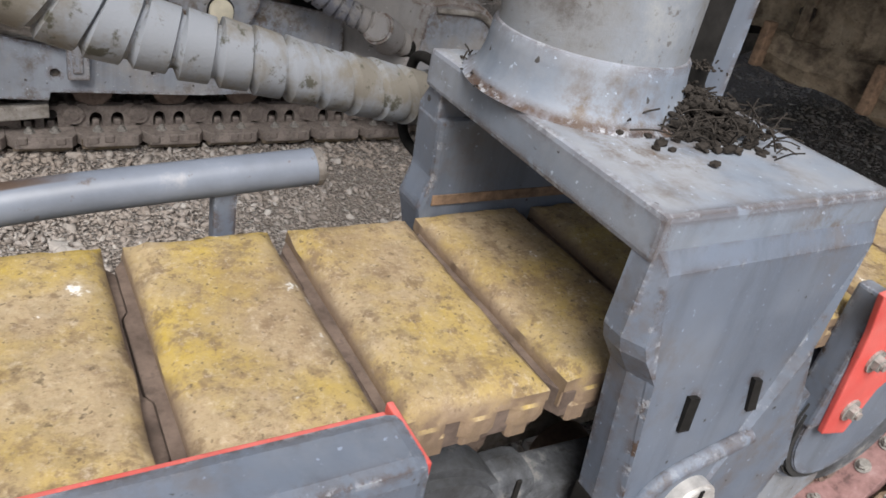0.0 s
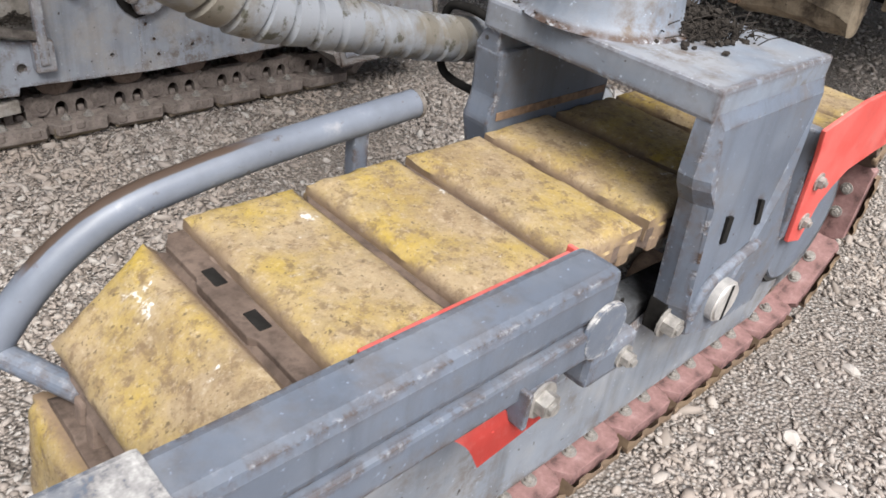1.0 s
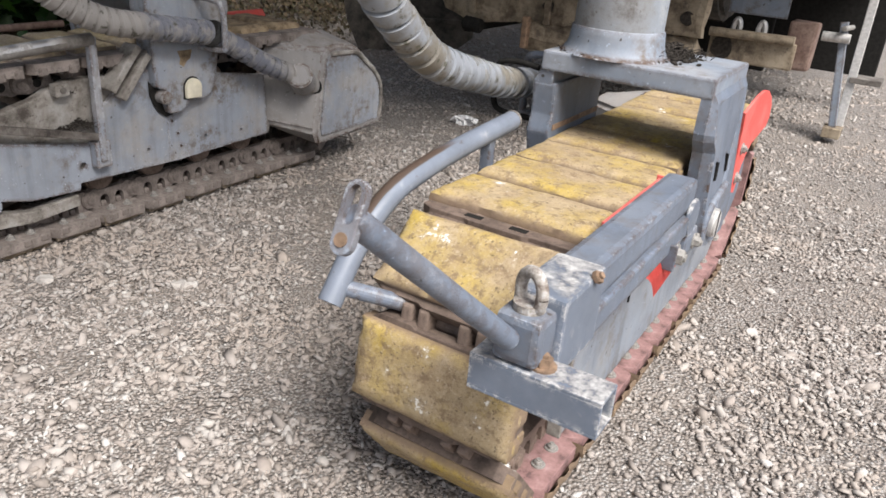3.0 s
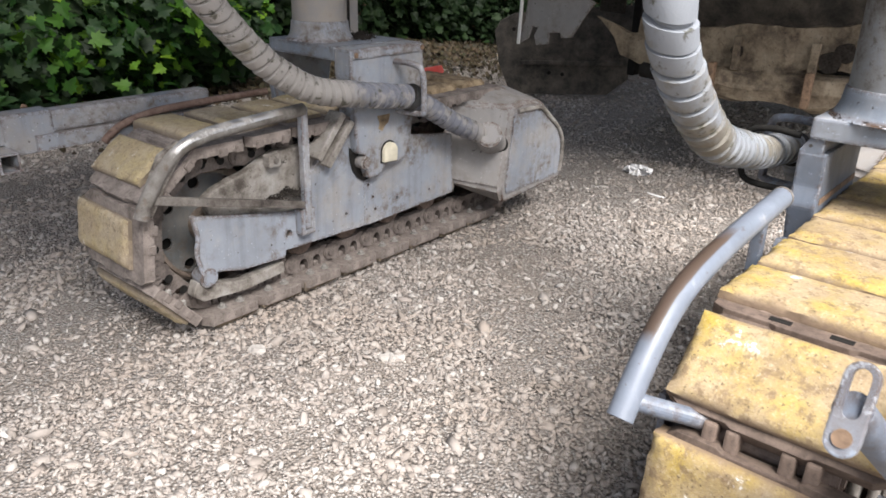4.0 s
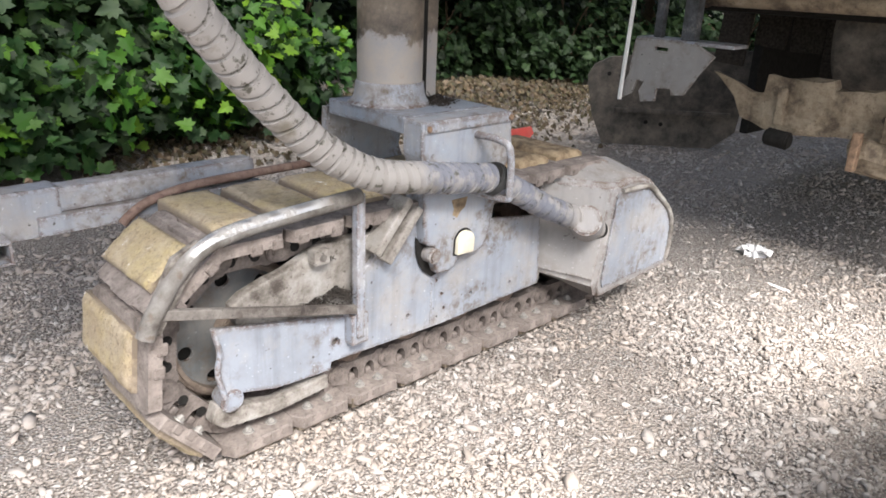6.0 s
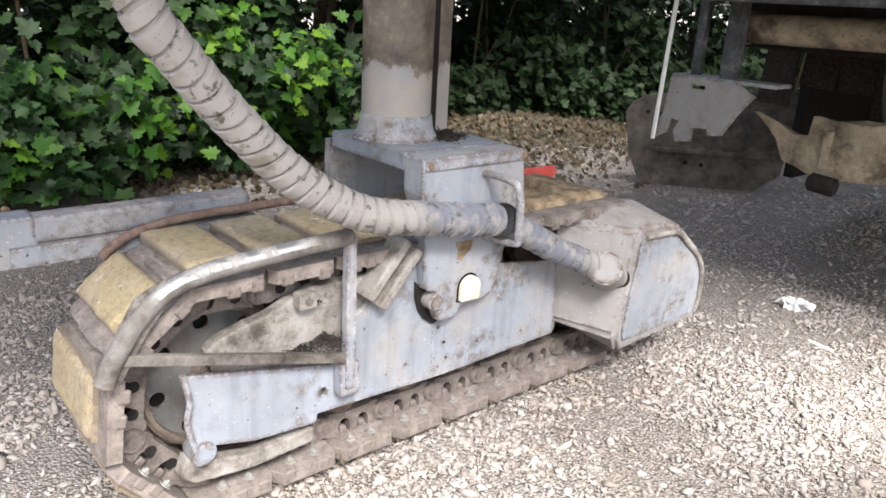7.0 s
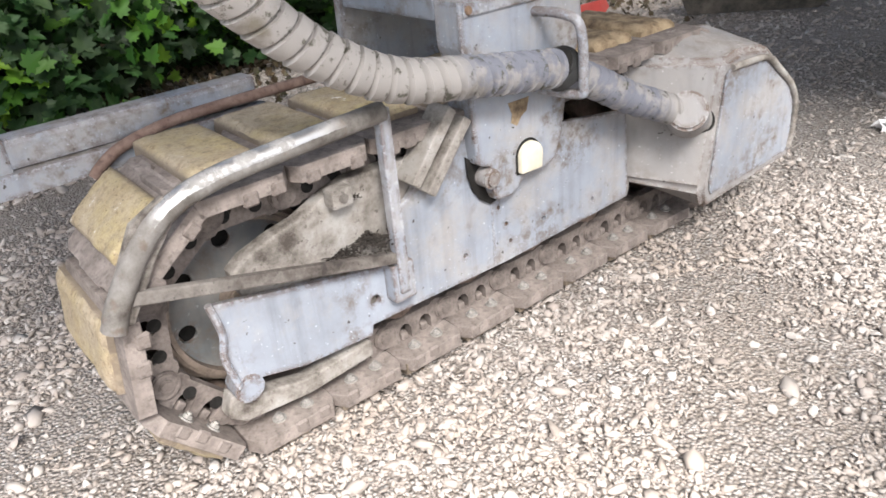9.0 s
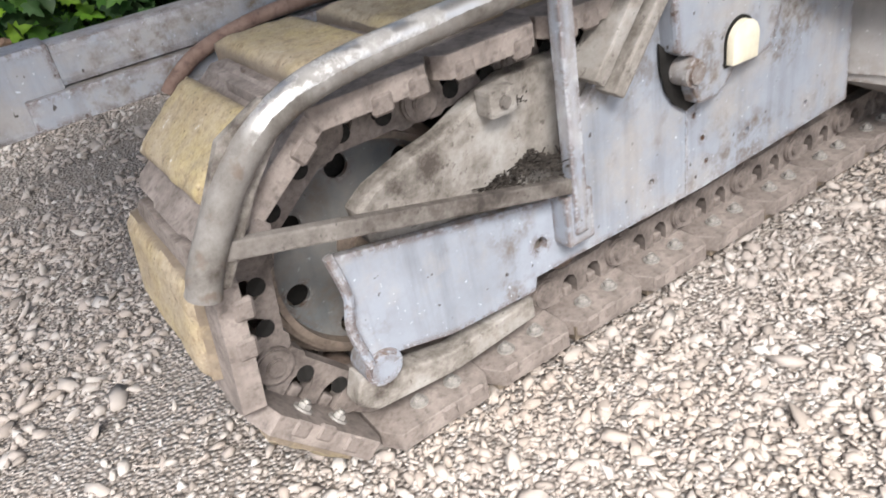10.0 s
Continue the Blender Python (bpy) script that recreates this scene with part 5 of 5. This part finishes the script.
for x in (-1.1, -0.69):
    part("lip_bracket", block((x, -0.075, 0.43), (x + 0.03, -0.035, 0.575), 0.006), RUST_BOLT, drum, "rusty lip bracket")
part("drum_flight", rod((-1.35, 0.5, 0.92), (-0.3, 0.5, 0.92), 0.3, sides=36, bevel=0.02), SHIELD, drum, "dark milling drum behind the scraper", True)
part("drum_bar", rod((-1.83, -0.05, 1.03), (-0.6, -0.05, 1.04), 0.055, sides=32, bevel=0.006), OLDMUD, drum, "dusty beige pipe across the bay", True)
for x in (-1.82, -1.8, -1.77):
    part("pipe_ring", rod((x - 0.006, -0.05, 1.03), (x + 0.006, -0.05, 1.03), 0.063, sides=32), OLDMUD, drum)
part("tail_plate", block((-0.32, 0.28, 0.47), (0.05, 0.34, 0.585), 0.01), OLDMUD, drum, "rusty beige tail plate")
part("tail_rod", rod((-0.32, 0.26, 0.595), (0.04, 0.26, 0.6), 0.02, sides=16), OLDMUD, drum, "", True)
part("tail_block", rough_up(block((0.0, 0.3, 0.475), (0.115, 0.42, 0.68), 0.012), 0.006, 14, 3), RUST_STRIP, drum, "brown rusted block")
# dark disc laid on the plate paints a hole's shade
part("tail_hole", rough_up(rod((-0.26, 0.272, 0.53), (-0.26, 0.279, 0.53), 0.05, sides=18), 0.012, 22, 6), MUD, drum)

flap = base("side_bracket", (-1.8, 2.13, 0), "bent grey sheet bracket with a slot and two notches", "bracket")
sheet = part("sheet", prism([(-0.2, 0.83), (-0.06, 0.835), (0.09, 0.83), (0.17, 0.79), (0.11, 0.71), (0.06, 0.625), (0.0, 0.617), (-0.005, 0.642), (-0.07, 0.636), (-0.07, 0.582), (-0.14, 0.57), (-0.155, 0.615), (-0.135, 0.655), (-0.17, 0.66), (-0.19, 0.6), (-0.24, 0.572), (-0.25, 0.6), (-0.215, 0.68)], 1, -0.006, 0.006, 0.0015), HOUSING, flap)
carve(sheet, [block((-0.1 - 1.8 + 1.8, -0.1, 0.79), (-0.04, 0.1, 0.805), 0)])
part("return_edge", block((-0.2, 0.0, 0.825), (0.24, 0.12, 0.84), 0.004), GREY_FAR, flap)
part("hanger", block((0.0, 0.01, 0.84), (0.06, 0.06, 1.3), 0.006), OILY, flap)
part("hanger", block((-0.14, 0.03, 0.84), (-0.1, 0.06, 1.3), 0.006), OILY, flap)
pole = part("marker_rod", rod((-2.03, 2.1, 0.57), (-2.0, 2.1, 1.32), 0.009, sides=12), POLE)
tagged(pole, "thin white rod hanging beside the bracket", "rod")

shield = base("side_shield", (-3.2, 3.5, -0.02), "mud-splashed dark side shield standing on the gravel", "side shield")
plate = part("shield_plate", prism([(0.12, 0.0), (0.85, 0.0), (1.0, 0.12), (1.05, 0.66), (0.45, 0.62), (0.12, 0.58), (0.02, 0.53), (-0.02, 0.45), (0.03, 0.2)], 1, -0.01, 0.01, 0.004), SHIELD, shield)
plate.matrix_basis = pose(0, 0, 0, 0, 0, 42)
# black discs painted on as the holes' shade
for x, z in ((0.12, 0.47), (0.2, 0.46), (0.4, 0.16), (0.5, 0.15)):
    part("painted_bolt_hole", rod((x, -0.013, z), (x, -0.009, z), 0.014, sides=12), DARK, plate)
part("shield_rib", block((0.18, -0.03, 0.22), (0.95, -0.01, 0.25), 0.004), SHIELD, plate)
part("small_roller", rod((-1.43, -0.04, 0.5), (-1.33, -0.04, 0.492), 0.035, sides=20, bevel=0.008), DARK, drum, "black roller under the scraper board", True)

ladder = base("access_ladder", (0.22, 3.65, 0), "pale grey folding ladder leg standing on a wooden block", "ladder")
part("stile", block((-0.02, -0.02, 0.055), (0.02, 0.02, 0.62), 0.004), GREY_TOP, ladder).matrix_basis = pose(-0.005, 0, 0, -4, -9, 0)
part("stile", block((-0.022, -0.02, 0.055), (0.022, 0.02, 1.5), 0.004), BRIGHT, ladder, "bare pale metal stile").matrix_basis = pose(0.015, 0.05, 0, -6, -1, 0)
part("tread", block((0.0, 0.04, 0.3), (0.16, 0.2, 0.33), 0.004), GRIMY, ladder)
part("pivot_bolt", rod((-0.09, -0.06, 0.585), (-0.06, 0.08, 0.585), 0.014, sides=14, bevel=0.003), BOLT, ladder, "", True)
part("foot_block", block((-0.055, -0.06, 0.0), (0.04, 0.06, 0.057), 0.006), OLDMUD, ladder)
part("stub_pipe", rod((-0.19, 0.0, 0.53), (-0.05, 0.0, 0.53), 0.026, sides=20), BRIGHT, ladder, "", True)
bag = base("hanging_sheet", (-0.14, 2.62, 0), "grey sheet with two silver shackles under the machine", "sheet")
part("sheet", block((-0.13, -0.01, 0.68), (0.12, 0.0, 1.299), 0.003), GREY_TOP, bag)
for x in (-0.077, 0.03):
    loop = [Vector((x + 0.014 * math.cos(a), -0.02, 0.615 + 0.042 * math.sin(a))) for a in (2 * math.pi * k / 20 for k in range(21))]
    part("shackle", sweep(loop, 0.0115, 8, caps=False), BRIGHT, bag, "silver shackle", True)


# ---- small litter on the ground ----
bm = bmesh.new()
bmesh.ops.create_icosphere(bm, subdivisions=3, radius=1.0, matrix=pose(0, 0, 0.024, 0, 0, 25) @ Matrix.Diagonal((0.058, 0.03, 0.024, 1.0)))
for vert in bm.verts:
    vert.co += Vector((0.016 * math.sin(vert.co.y * 210 + vert.co.z * 90), 0.012 * math.sin(vert.co.x * 150 + vert.co.z * 170), 0.01 * math.sin(vert.co.x * 190 - vert.co.y * 130)))
trash = part("paper_scrap", rough_up(bm, 0.016, 70), PAPER)
trash.location = (-1.39, 2.285, -0.02)
tagged(trash, "crumpled white paper scrap lying on the gravel", "litter")
scrap = part("paper_scrap", rough_up(block((-0.05, -0.012, 0), (0.05, 0.012, 0.008), 0.003, pose(0, 0, 0, 0, 0, -10)), 0.006, 30), PAPER)
scrap.location = (-1.168, 2.02, -0.015)
tagged(scrap, "flat white paper strip lying on the gravel", "litter")


def clod(at, r, seed, count=14):
    """A heap of dried mud crumbs."""
    bm = bmesh.new()
    rnd = random.Random(seed)
    for _ in range(count * 7):
        d = Vector((rnd.gauss(0, 0.5), rnd.gauss(0, 0.5), 0)) * r
        q = bmesh.new()
        size = r * rnd.uniform(0.03, 0.11)
        bmesh.ops.create_icosphere(q, subdivisions=1, radius=size)
        bmesh.ops.transform(q, matrix=Matrix.Translation(d + Vector((0, 0, size * 0.4 + rnd.uniform(0.1, 0.8) * r * max(0, 0.8 - d.length / r)))) @ Matrix.Diagonal((1, 1, 0.6, 1)), verts=q.verts)
        add(bm, rough_up(q, size * 0.5, 60, seed))
    for _ in range(count * 3):
        d = Vector((rnd.gauss(0, 0.55), rnd.gauss(0, 0.55), 0.1)) * r
        e = Vector((rnd.gauss(0, 0.3), rnd.gauss(0, 0.3), rnd.uniform(0.0, 0.35))) * r
        add(bm, sweep(curve([d, d + e * 0.5 + Vector((0, 0, 0.05 * r)), d + e], 3), 0.0009, 4))
    return part("mud_clod", bm, MUD), at


for k, (at, r) in enumerate((((0.02, 0.645, 0.742), 0.062), ((0.04, 0.69, 0.742), 0.055), ((0.0, 0.68, 0.756), 0.036), ((-0.008, 0.688, 0.79), 0.02), ((-0.1, 0.505, 0.742), 0.02), ((-0.06, 0.488, 0.742), 0.018), ((-0.13, 0.52, 0.742), 0.024), ((-1.655, 0.66, 0.742), 0.04), ((-1.62, 0.63, 0.742), 0.03))):
    ob, at = clod((0, 0, 0), r, k + 3, 46 if r > 0.03 else 12)[0], at
    ob.location = at
    tagged(ob, "dried dark mud crumbs stuck on the fork", "mud", "mud clods", kind="stuff")


for at, r in (((FAR_X + 0.205, FAR_Y + 0.275, 0.345), 0.04), ((FAR_X + 0.2, FAR_Y + 0.22, 0.335), 0.03), ((FAR_X + 0.19, FAR_Y + 0.25, 0.441), 0.02)):
    ob = clod((0, 0, 0), r, int(r * 1000), 30)[0]
    ob.location = at
    tagged(ob, "brown dirt crumbs lying on the track frame", "dirt", "dirt crumbs", kind="stuff")


# ---- hedge of broad-leaved bushes ----
def leaves(count, spots, sizes, seed, tilt=0.7):
    """Lobed leaves, folded along the midrib, as arrays."""
    g = np.random.default_rng(seed)
    half = [(0.1, -0.46, 0.02), (0.34, -0.5, 0.05), (0.3, -0.3, 0.06), (0.52, -0.16, 0.1), (0.34, -0.04, 0.08), (0.42, 0.16, 0.1), (0.2, 0.14, 0.05), (0.17, 0.34, 0.03)]
    shape = np.array([(0, -0.36, 0)] + half + [(0, 0.6, -0.06)] + [(-x, y, z) for x, y, z in reversed(half)], float)
    tris = np.array([(0, 1, 2), (0, 2, 3), (0, 3, 4), (0, 4, 5), (0, 5, 6), (0, 6, 7), (0, 7, 8), (0, 8, 9), (0, 9, 10), (0, 10, 11), (0, 11, 12), (0, 12, 13), (0, 13, 14), (0, 14, 15), (0, 15, 16), (0, 16, 17)])
    a = g.uniform(0, 2 * np.pi, count)
    b = g.normal(0.75, tilt * 0.6, count)
    c = g.normal(0, 0.5, count)
    ca, sa, cb, sb, cc, sc = np.cos(a), np.sin(a), np.cos(b), np.sin(b), np.cos(c), np.sin(c)
    one, zero = np.ones(count), np.zeros(count)
    rz = np.stack([np.stack([ca, -sa, zero], -1), np.stack([sa, ca, zero], -1), np.stack([zero, zero, one], -1)], 1)
    ry = np.stack([np.stack([cb, zero, sb], -1), np.stack([zero, one, zero], -1), np.stack([-sb, zero, cb], -1)], 1)
    rx = np.stack([np.stack([one, zero, zero], -1), np.stack([zero, cc, -sc], -1), np.stack([zero, sc, cc], -1)], 1)
    turn = ry @ rx @ rz
    v = np.einsum("nij,kj->nki", turn, shape) * sizes[:, None, None] + spots[:, None, :]
    f = tris[None] + (np.arange(count) * len(shape))[:, None, None]
    return v.reshape(-1, 3), f.reshape(-1, 3)


def bush(at, wide, deep, high, count, size, seed, material, label):
    """Stems from one foot and a ragged shell of leaves in clumps."""
    g = np.random.default_rng(seed)
    thing = base("bush", at, label, "bush", "hedge bushes")
    clumps = 46
    th = g.uniform(-np.pi, np.pi, clumps)
    el = np.arcsin(g.uniform(0.02, 1.0, clumps))
    rad = g.uniform(0.72, 1.05, clumps)
    centre = np.stack([deep * rad * np.cos(el) * np.cos(th), wide * rad * np.cos(el) * np.sin(th), high * rad * np.sin(el)], -1)
    low = g.uniform(0, 1, clumps) < 0.5
    centre[low, 2] *= 0.3
    centre[low, :2] *= (1.0 / np.maximum(0.35, np.cos(el[low])))[:, None].clip(1, 1.5)
    def layer(name, share, inset, size_by, mat, chosen, spread):
        many = int(count * share)
        spots = centre[g.choice(chosen, many)] * inset + g.normal(0, spread, (many, 3)) * np.array([0.7, 1.1, 1.0])
        spots[:, 2] = np.abs(spots[:, 2] - 0.03) + 0.03
        v, f = leaves(many, spots, size * size_by * g.uniform(0.55, 1.25, many), seed + int(100 * share))
        crown = bulk(name, v, f, mat)
        crown.parent = thing
        tagged(crown, kind="stuff")

    # inner leaves get the dark green, painting shadow between the outer clumps
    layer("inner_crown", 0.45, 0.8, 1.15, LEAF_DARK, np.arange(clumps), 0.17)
    layer("crown", 0.45, 1.03, 1.05, material, np.arange(clumps), 0.13)
    if material is LEAF:
        layer("young_shoot", 0.035, 1.15, 0.9, LEAF_YOUNG, np.flatnonzero(centre[:, 0] > 0.15 * deep)[::3], 0.1)
    bm = bmesh.new()
    for k in range(14):
        c = Vector(centre[k * 3])
        p = [Vector((0, 0, 0)) + Vector(g.normal(0, 0.08, 3)) * Vector((1, 1, 0)), c * 0.5 + Vector((0, 0, 0.15)), c]
        add(bm, sweep(curve(p, 5), [0.014 - 0.0009 * i for i in range(11)], 6))
    part("stem", bm, BARK, thing, "thin brown stems")
    return thing


HEDGE = [(-4.6, -2.4, 1.0, 0.95, 2.3), (-4.65, -1.0, 1.0, 1.0, 2.5), (-4.75, 0.35, 1.0, 0.95, 2.4), (-5.1, 1.5, 0.9, 0.95, 2.5), (-6.1, 3.0, 1.1, 0.9, 2.6), (-6.0, 4.6, 1.1, 1.0, 2.6), (-5.9, 6.2, 1.1, 1.0, 2.6), (-5.6, 7.8, 1.2, 1.2, 2.8), (-4.6, 9.2, 1.4, 1.2, 2.8), (-3.9, 7.0, 1.0, 1.0, 2.4), (-2.9, 8.2, 1.2, 1.2, 2.6), (-5.2, 5.7, 1.0, 0.8, 2.0), (-6.9, 5.4, 1.2, 0.9, 3.0), (-6.9, 7.2, 1.2, 0.9, 3.2)]
for k, (x, y, w, d, hgt) in enumerate(HEDGE):
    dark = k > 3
    bush((x, y, 0.08), w, d, hgt, 9000 if not dark else 3600, 0.088 if not dark else 0.085, 40 + k, LEAF_DARK if dark else LEAF, "dense shrub with leaves coloured dark for shade" if dark else "dense bright green broad-leaved shrub at the gravel's edge")
for k in range(7):
    x, y = -7.4 + 0.3 * math.sin(k * 2.1), -3 + 2.1 * k
    bush((x, y, 0.1), 1.5, 1.1, 3.4, 1500, 0.16, 90 + k, LEAF_DARK, "tall dark green shrub closing the hedge")



def tree(at, high, spread, seed, label):
    """A leaning trunk with limbs and an uneven crown of many leaves, added unseen to cast shade."""
    g = np.random.default_rng(seed)
    thing = base("tree", at, label, "tree", "trees behind the hedge")
    top = Vector((0.8, 0.2 * math.sin(seed), high))
    bm = sweep(curve([(0, 0, 0), (0.1, 0.05, high * 0.45), top], 8), [0.13 - 0.005 * i for i in range(17)], 12)
    ends = []
    for k in range(9):
        a = 2 * math.pi * k / 9 + 0.4 * math.sin(k * 3.1)
        root = Vector((0, 0, 0)).lerp(top, 0.5 + 0.04 * k)
        end = root + Vector((spread * 0.9 * math.cos(a) + 0.6, spread * math.sin(a), 0.5 + 0.3 * math.sin(k * 1.7)))
        add(bm, sweep(curve([root, root.lerp(end, 0.5) + Vector((0, 0, 0.25)), end], 5), [0.05 - 0.004 * i for i in range(11)], 7))
        ends += [end, root.lerp(end, 0.6)]
    part("trunk", bm, BARK, thing, "brown trunk and limbs")
    ends = np.array([list(e) for e in ends])
    many = 2600
    spots = ends[g.integers(0, len(ends), many)] + g.normal(0, 1, (many, 3)) * np.array([0.55, 0.6, 0.3])
    v, f = leaves(many, spots, 0.17 * g.uniform(0.6, 1.3, many), seed + 1)
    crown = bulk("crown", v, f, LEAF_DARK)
    crown.parent = thing
    tagged(crown, kind="stuff")
    return thing


# unseen trees, put here to block sky light over hedge and left ground
for k, (x, y, hgt) in enumerate(((-6.6, 3.2, 3.0), (-6.2, 5.6, 3.2), (-5.4, 7.6, 3.2), (-6.6, 1.2, 3.3), (-6.3, -1.2, 3.2), (-6.4, -3.4, 3.4))):
    tree((x, y, 0.08), hgt, 1.5, 130 + k, "added tree out of view, keeping sky light off the hedge")

# dry leaves under the hedge
g = np.random.default_rng(7)
n = 7500
spots = np.stack([g.normal(-4.5, 0.35, n), g.uniform(0.4, 5.2, n), np.zeros(n)], -1)
spots[:1500, 0] = g.normal(-4.25, 0.4, 1500)
spots[:1500, 1] = g.normal(3.5, 0.7, 1500)
spots[:, 2] = ground_height(spots[:, 0], spots[:, 1]) + np.abs(g.normal(0.01, 0.02, n)) + 0.14 * np.exp(-((spots[:, 0] + 4.4) ** 2 / 0.16 + (spots[:, 1] - 3.7) ** 2 / 0.5))
v, f = leaves(n, spots, g.uniform(0.022, 0.05, n), 8, 0.5)
litter = bulk("dry_leaf_litter", v, f, DEAD)
tagged(litter, "heap of dry brown leaves under the hedge", "leaf litter", kind="stuff")


# ---- loose gravel ----
def stones(name, zones, seed, label, mean=0.0042):
    g = np.random.default_rng(seed)
    spots = np.concatenate([np.stack([g.uniform(x0, x1, int((x1 - x0) * (y1 - y0) * per)), g.uniform(y0, y1, int((x1 - x0) * (y1 - y0) * per))], -1) for x0, x1, y0, y1, per in zones])
    for fx, fy in ((0.0, 0.0), (FAR_X, FAR_Y)):
        spots = spots[~((np.abs(spots[:, 0] - fx) < 0.155) & (spots[:, 1] > fy - 0.02) & (spots[:, 1] < fy + 1.32))]
    bare = np.array([noise.noise(Vector((x * 1.7, y * 1.7, 3.0))) + 0.5 * noise.noise(Vector((x * 6.0, y * 6.0, 8.0))) for x, y in spots])
    spots = spots[g.uniform(0, 1, len(spots)) > 0.85 * np.clip(bare * 3.0 + 0.05, 0, 1)]
    n = len(spots)
    r = np.clip(g.lognormal(math.log(mean), 0.5, n), 0.002, 0.02)
    gold = (1 + 5**0.5) / 2
    ico = np.array([(-1, gold, 0), (1, gold, 0), (-1, -gold, 0), (1, -gold, 0), (0, -1, gold), (0, 1, gold), (0, -1, -gold), (0, 1, -gold), (gold, 0, -1), (gold, 0, 1), (-gold, 0, -1), (-gold, 0, 1)]) / math.sqrt(1 + gold * gold)
    tri = np.array([(0, 11, 5), (0, 5, 1), (0, 1, 7), (0, 7, 10), (0, 10, 11), (1, 5, 9), (5, 11, 4), (11, 10, 2), (10, 7, 6), (7, 1, 8), (3, 9, 4), (3, 4, 2), (3, 2, 6), (3, 6, 8), (3, 8, 9), (4, 9, 5), (2, 4, 11), (6, 2, 10), (8, 6, 7), (9, 8, 1)])
    v = ico[None] * (1 + g.uniform(-0.5, 0.5, (n, 12, 1)))
    v = v * np.stack([g.uniform(0.9, 1.9, n), g.uniform(0.55, 1.1, n), g.uniform(0.35, 0.8, n)], -1)[:, None] * r[:, None, None]
    a = g.uniform(0, 2 * np.pi, n)
    ca, sa = np.cos(a)[:, None], np.sin(a)[:, None]
    t = g.normal(0, 0.5, n)[:, None]
    x, y, z = v[..., 0], v[..., 1], v[..., 2]
    z, x = z * np.cos(t) + x * np.sin(t), x * np.cos(t) - z * np.sin(t)
    v = np.stack([x * ca - y * sa, x * sa + y * ca, z], -1)
    v += np.concatenate([spots, (ground_height(spots[:, 0], spots[:, 1]) + r * g.uniform(-0.4, 0.05, n))[:, None]], -1)[:, None]
    f = tri[None] + (np.arange(n) * 12)[:, None, None]
    return tagged(bulk(name, v.reshape(-1, 3), f.reshape(-1, 3), GRAVEL), label, "gravel", kind="stuff")


stones("gravel", [(-1.6, 0.1, -0.7, 1.6, 10500), (-1.6, 0.1, 1.6, 2.6, 6500), (-1.6, 0.1, -1.0, -0.7, 2500), (0.1, 1.0, -0.3, 1.8, 9500), (1.0, 1.8, -0.3, 2.4, 3000), (0.1, 1.0, 1.8, 2.6, 3500), (-2.9, -1.6, -0.9, 1.2, 5500), (-3.9, -2.9, -1.2, 1.6, 1800), (-2.2, 0.6, 2.6, 3.6, 2800), (-4.2, -1.6, 1.2, 2.6, 2200)], 11, "loose pale crushed stone over the yard")
stones("gravel", [(-3.6, -2.2, 2.6, 3.8, 1000), (-4.2, 2.6, 3.6, 6.0, 900), (0.6, 2.6, 2.4, 3.6, 1200), (-2.2, 0.6, 3.6, 4.6, 900), (-3.9, -1.9, -1.2, 1.4, 1500)], 12, "coarser crushed stone farther out in the yard", 0.007)
big = [(-1.325, -0.06, 0.024), (-1.042, 0.154, 0.02), (-1.02, 0.166, 0.022), (0.33, 0.95, 0.02), (0.322, 1.266, 0.02)]
g = np.random.default_rng(21)
for k in range(46):
    x, y = (g.uniform(-1.5, -0.25), g.uniform(-0.7, 1.9)) if k % 3 else (g.uniform(0.25, 1.2), g.uniform(-0.2, 2.5))
    big.append((x, y, g.uniform(0.008, 0.014)))
for k, (x, y, r) in enumerate(big):
    bm = bmesh.new()
    bmesh.ops.create_icosphere(bm, subdivisions=2, radius=r)
    bmesh.ops.transform(bm, matrix=pose(0, 0, 0, 0, 0, 40 * k) @ Matrix.Diagonal((1.2, 0.85, 0.55, 1)), verts=bm.verts)
    ob = part("stone", rough_up(bm, r * 0.4, 0.9 / r, k * 3.1), GRAVEL)
    ob.location = (x, y, float(ground_height(x, y)) + r * 0.05)
    tagged(ob, "larger pale stone lying in the gravel", "stone", "larger stones")
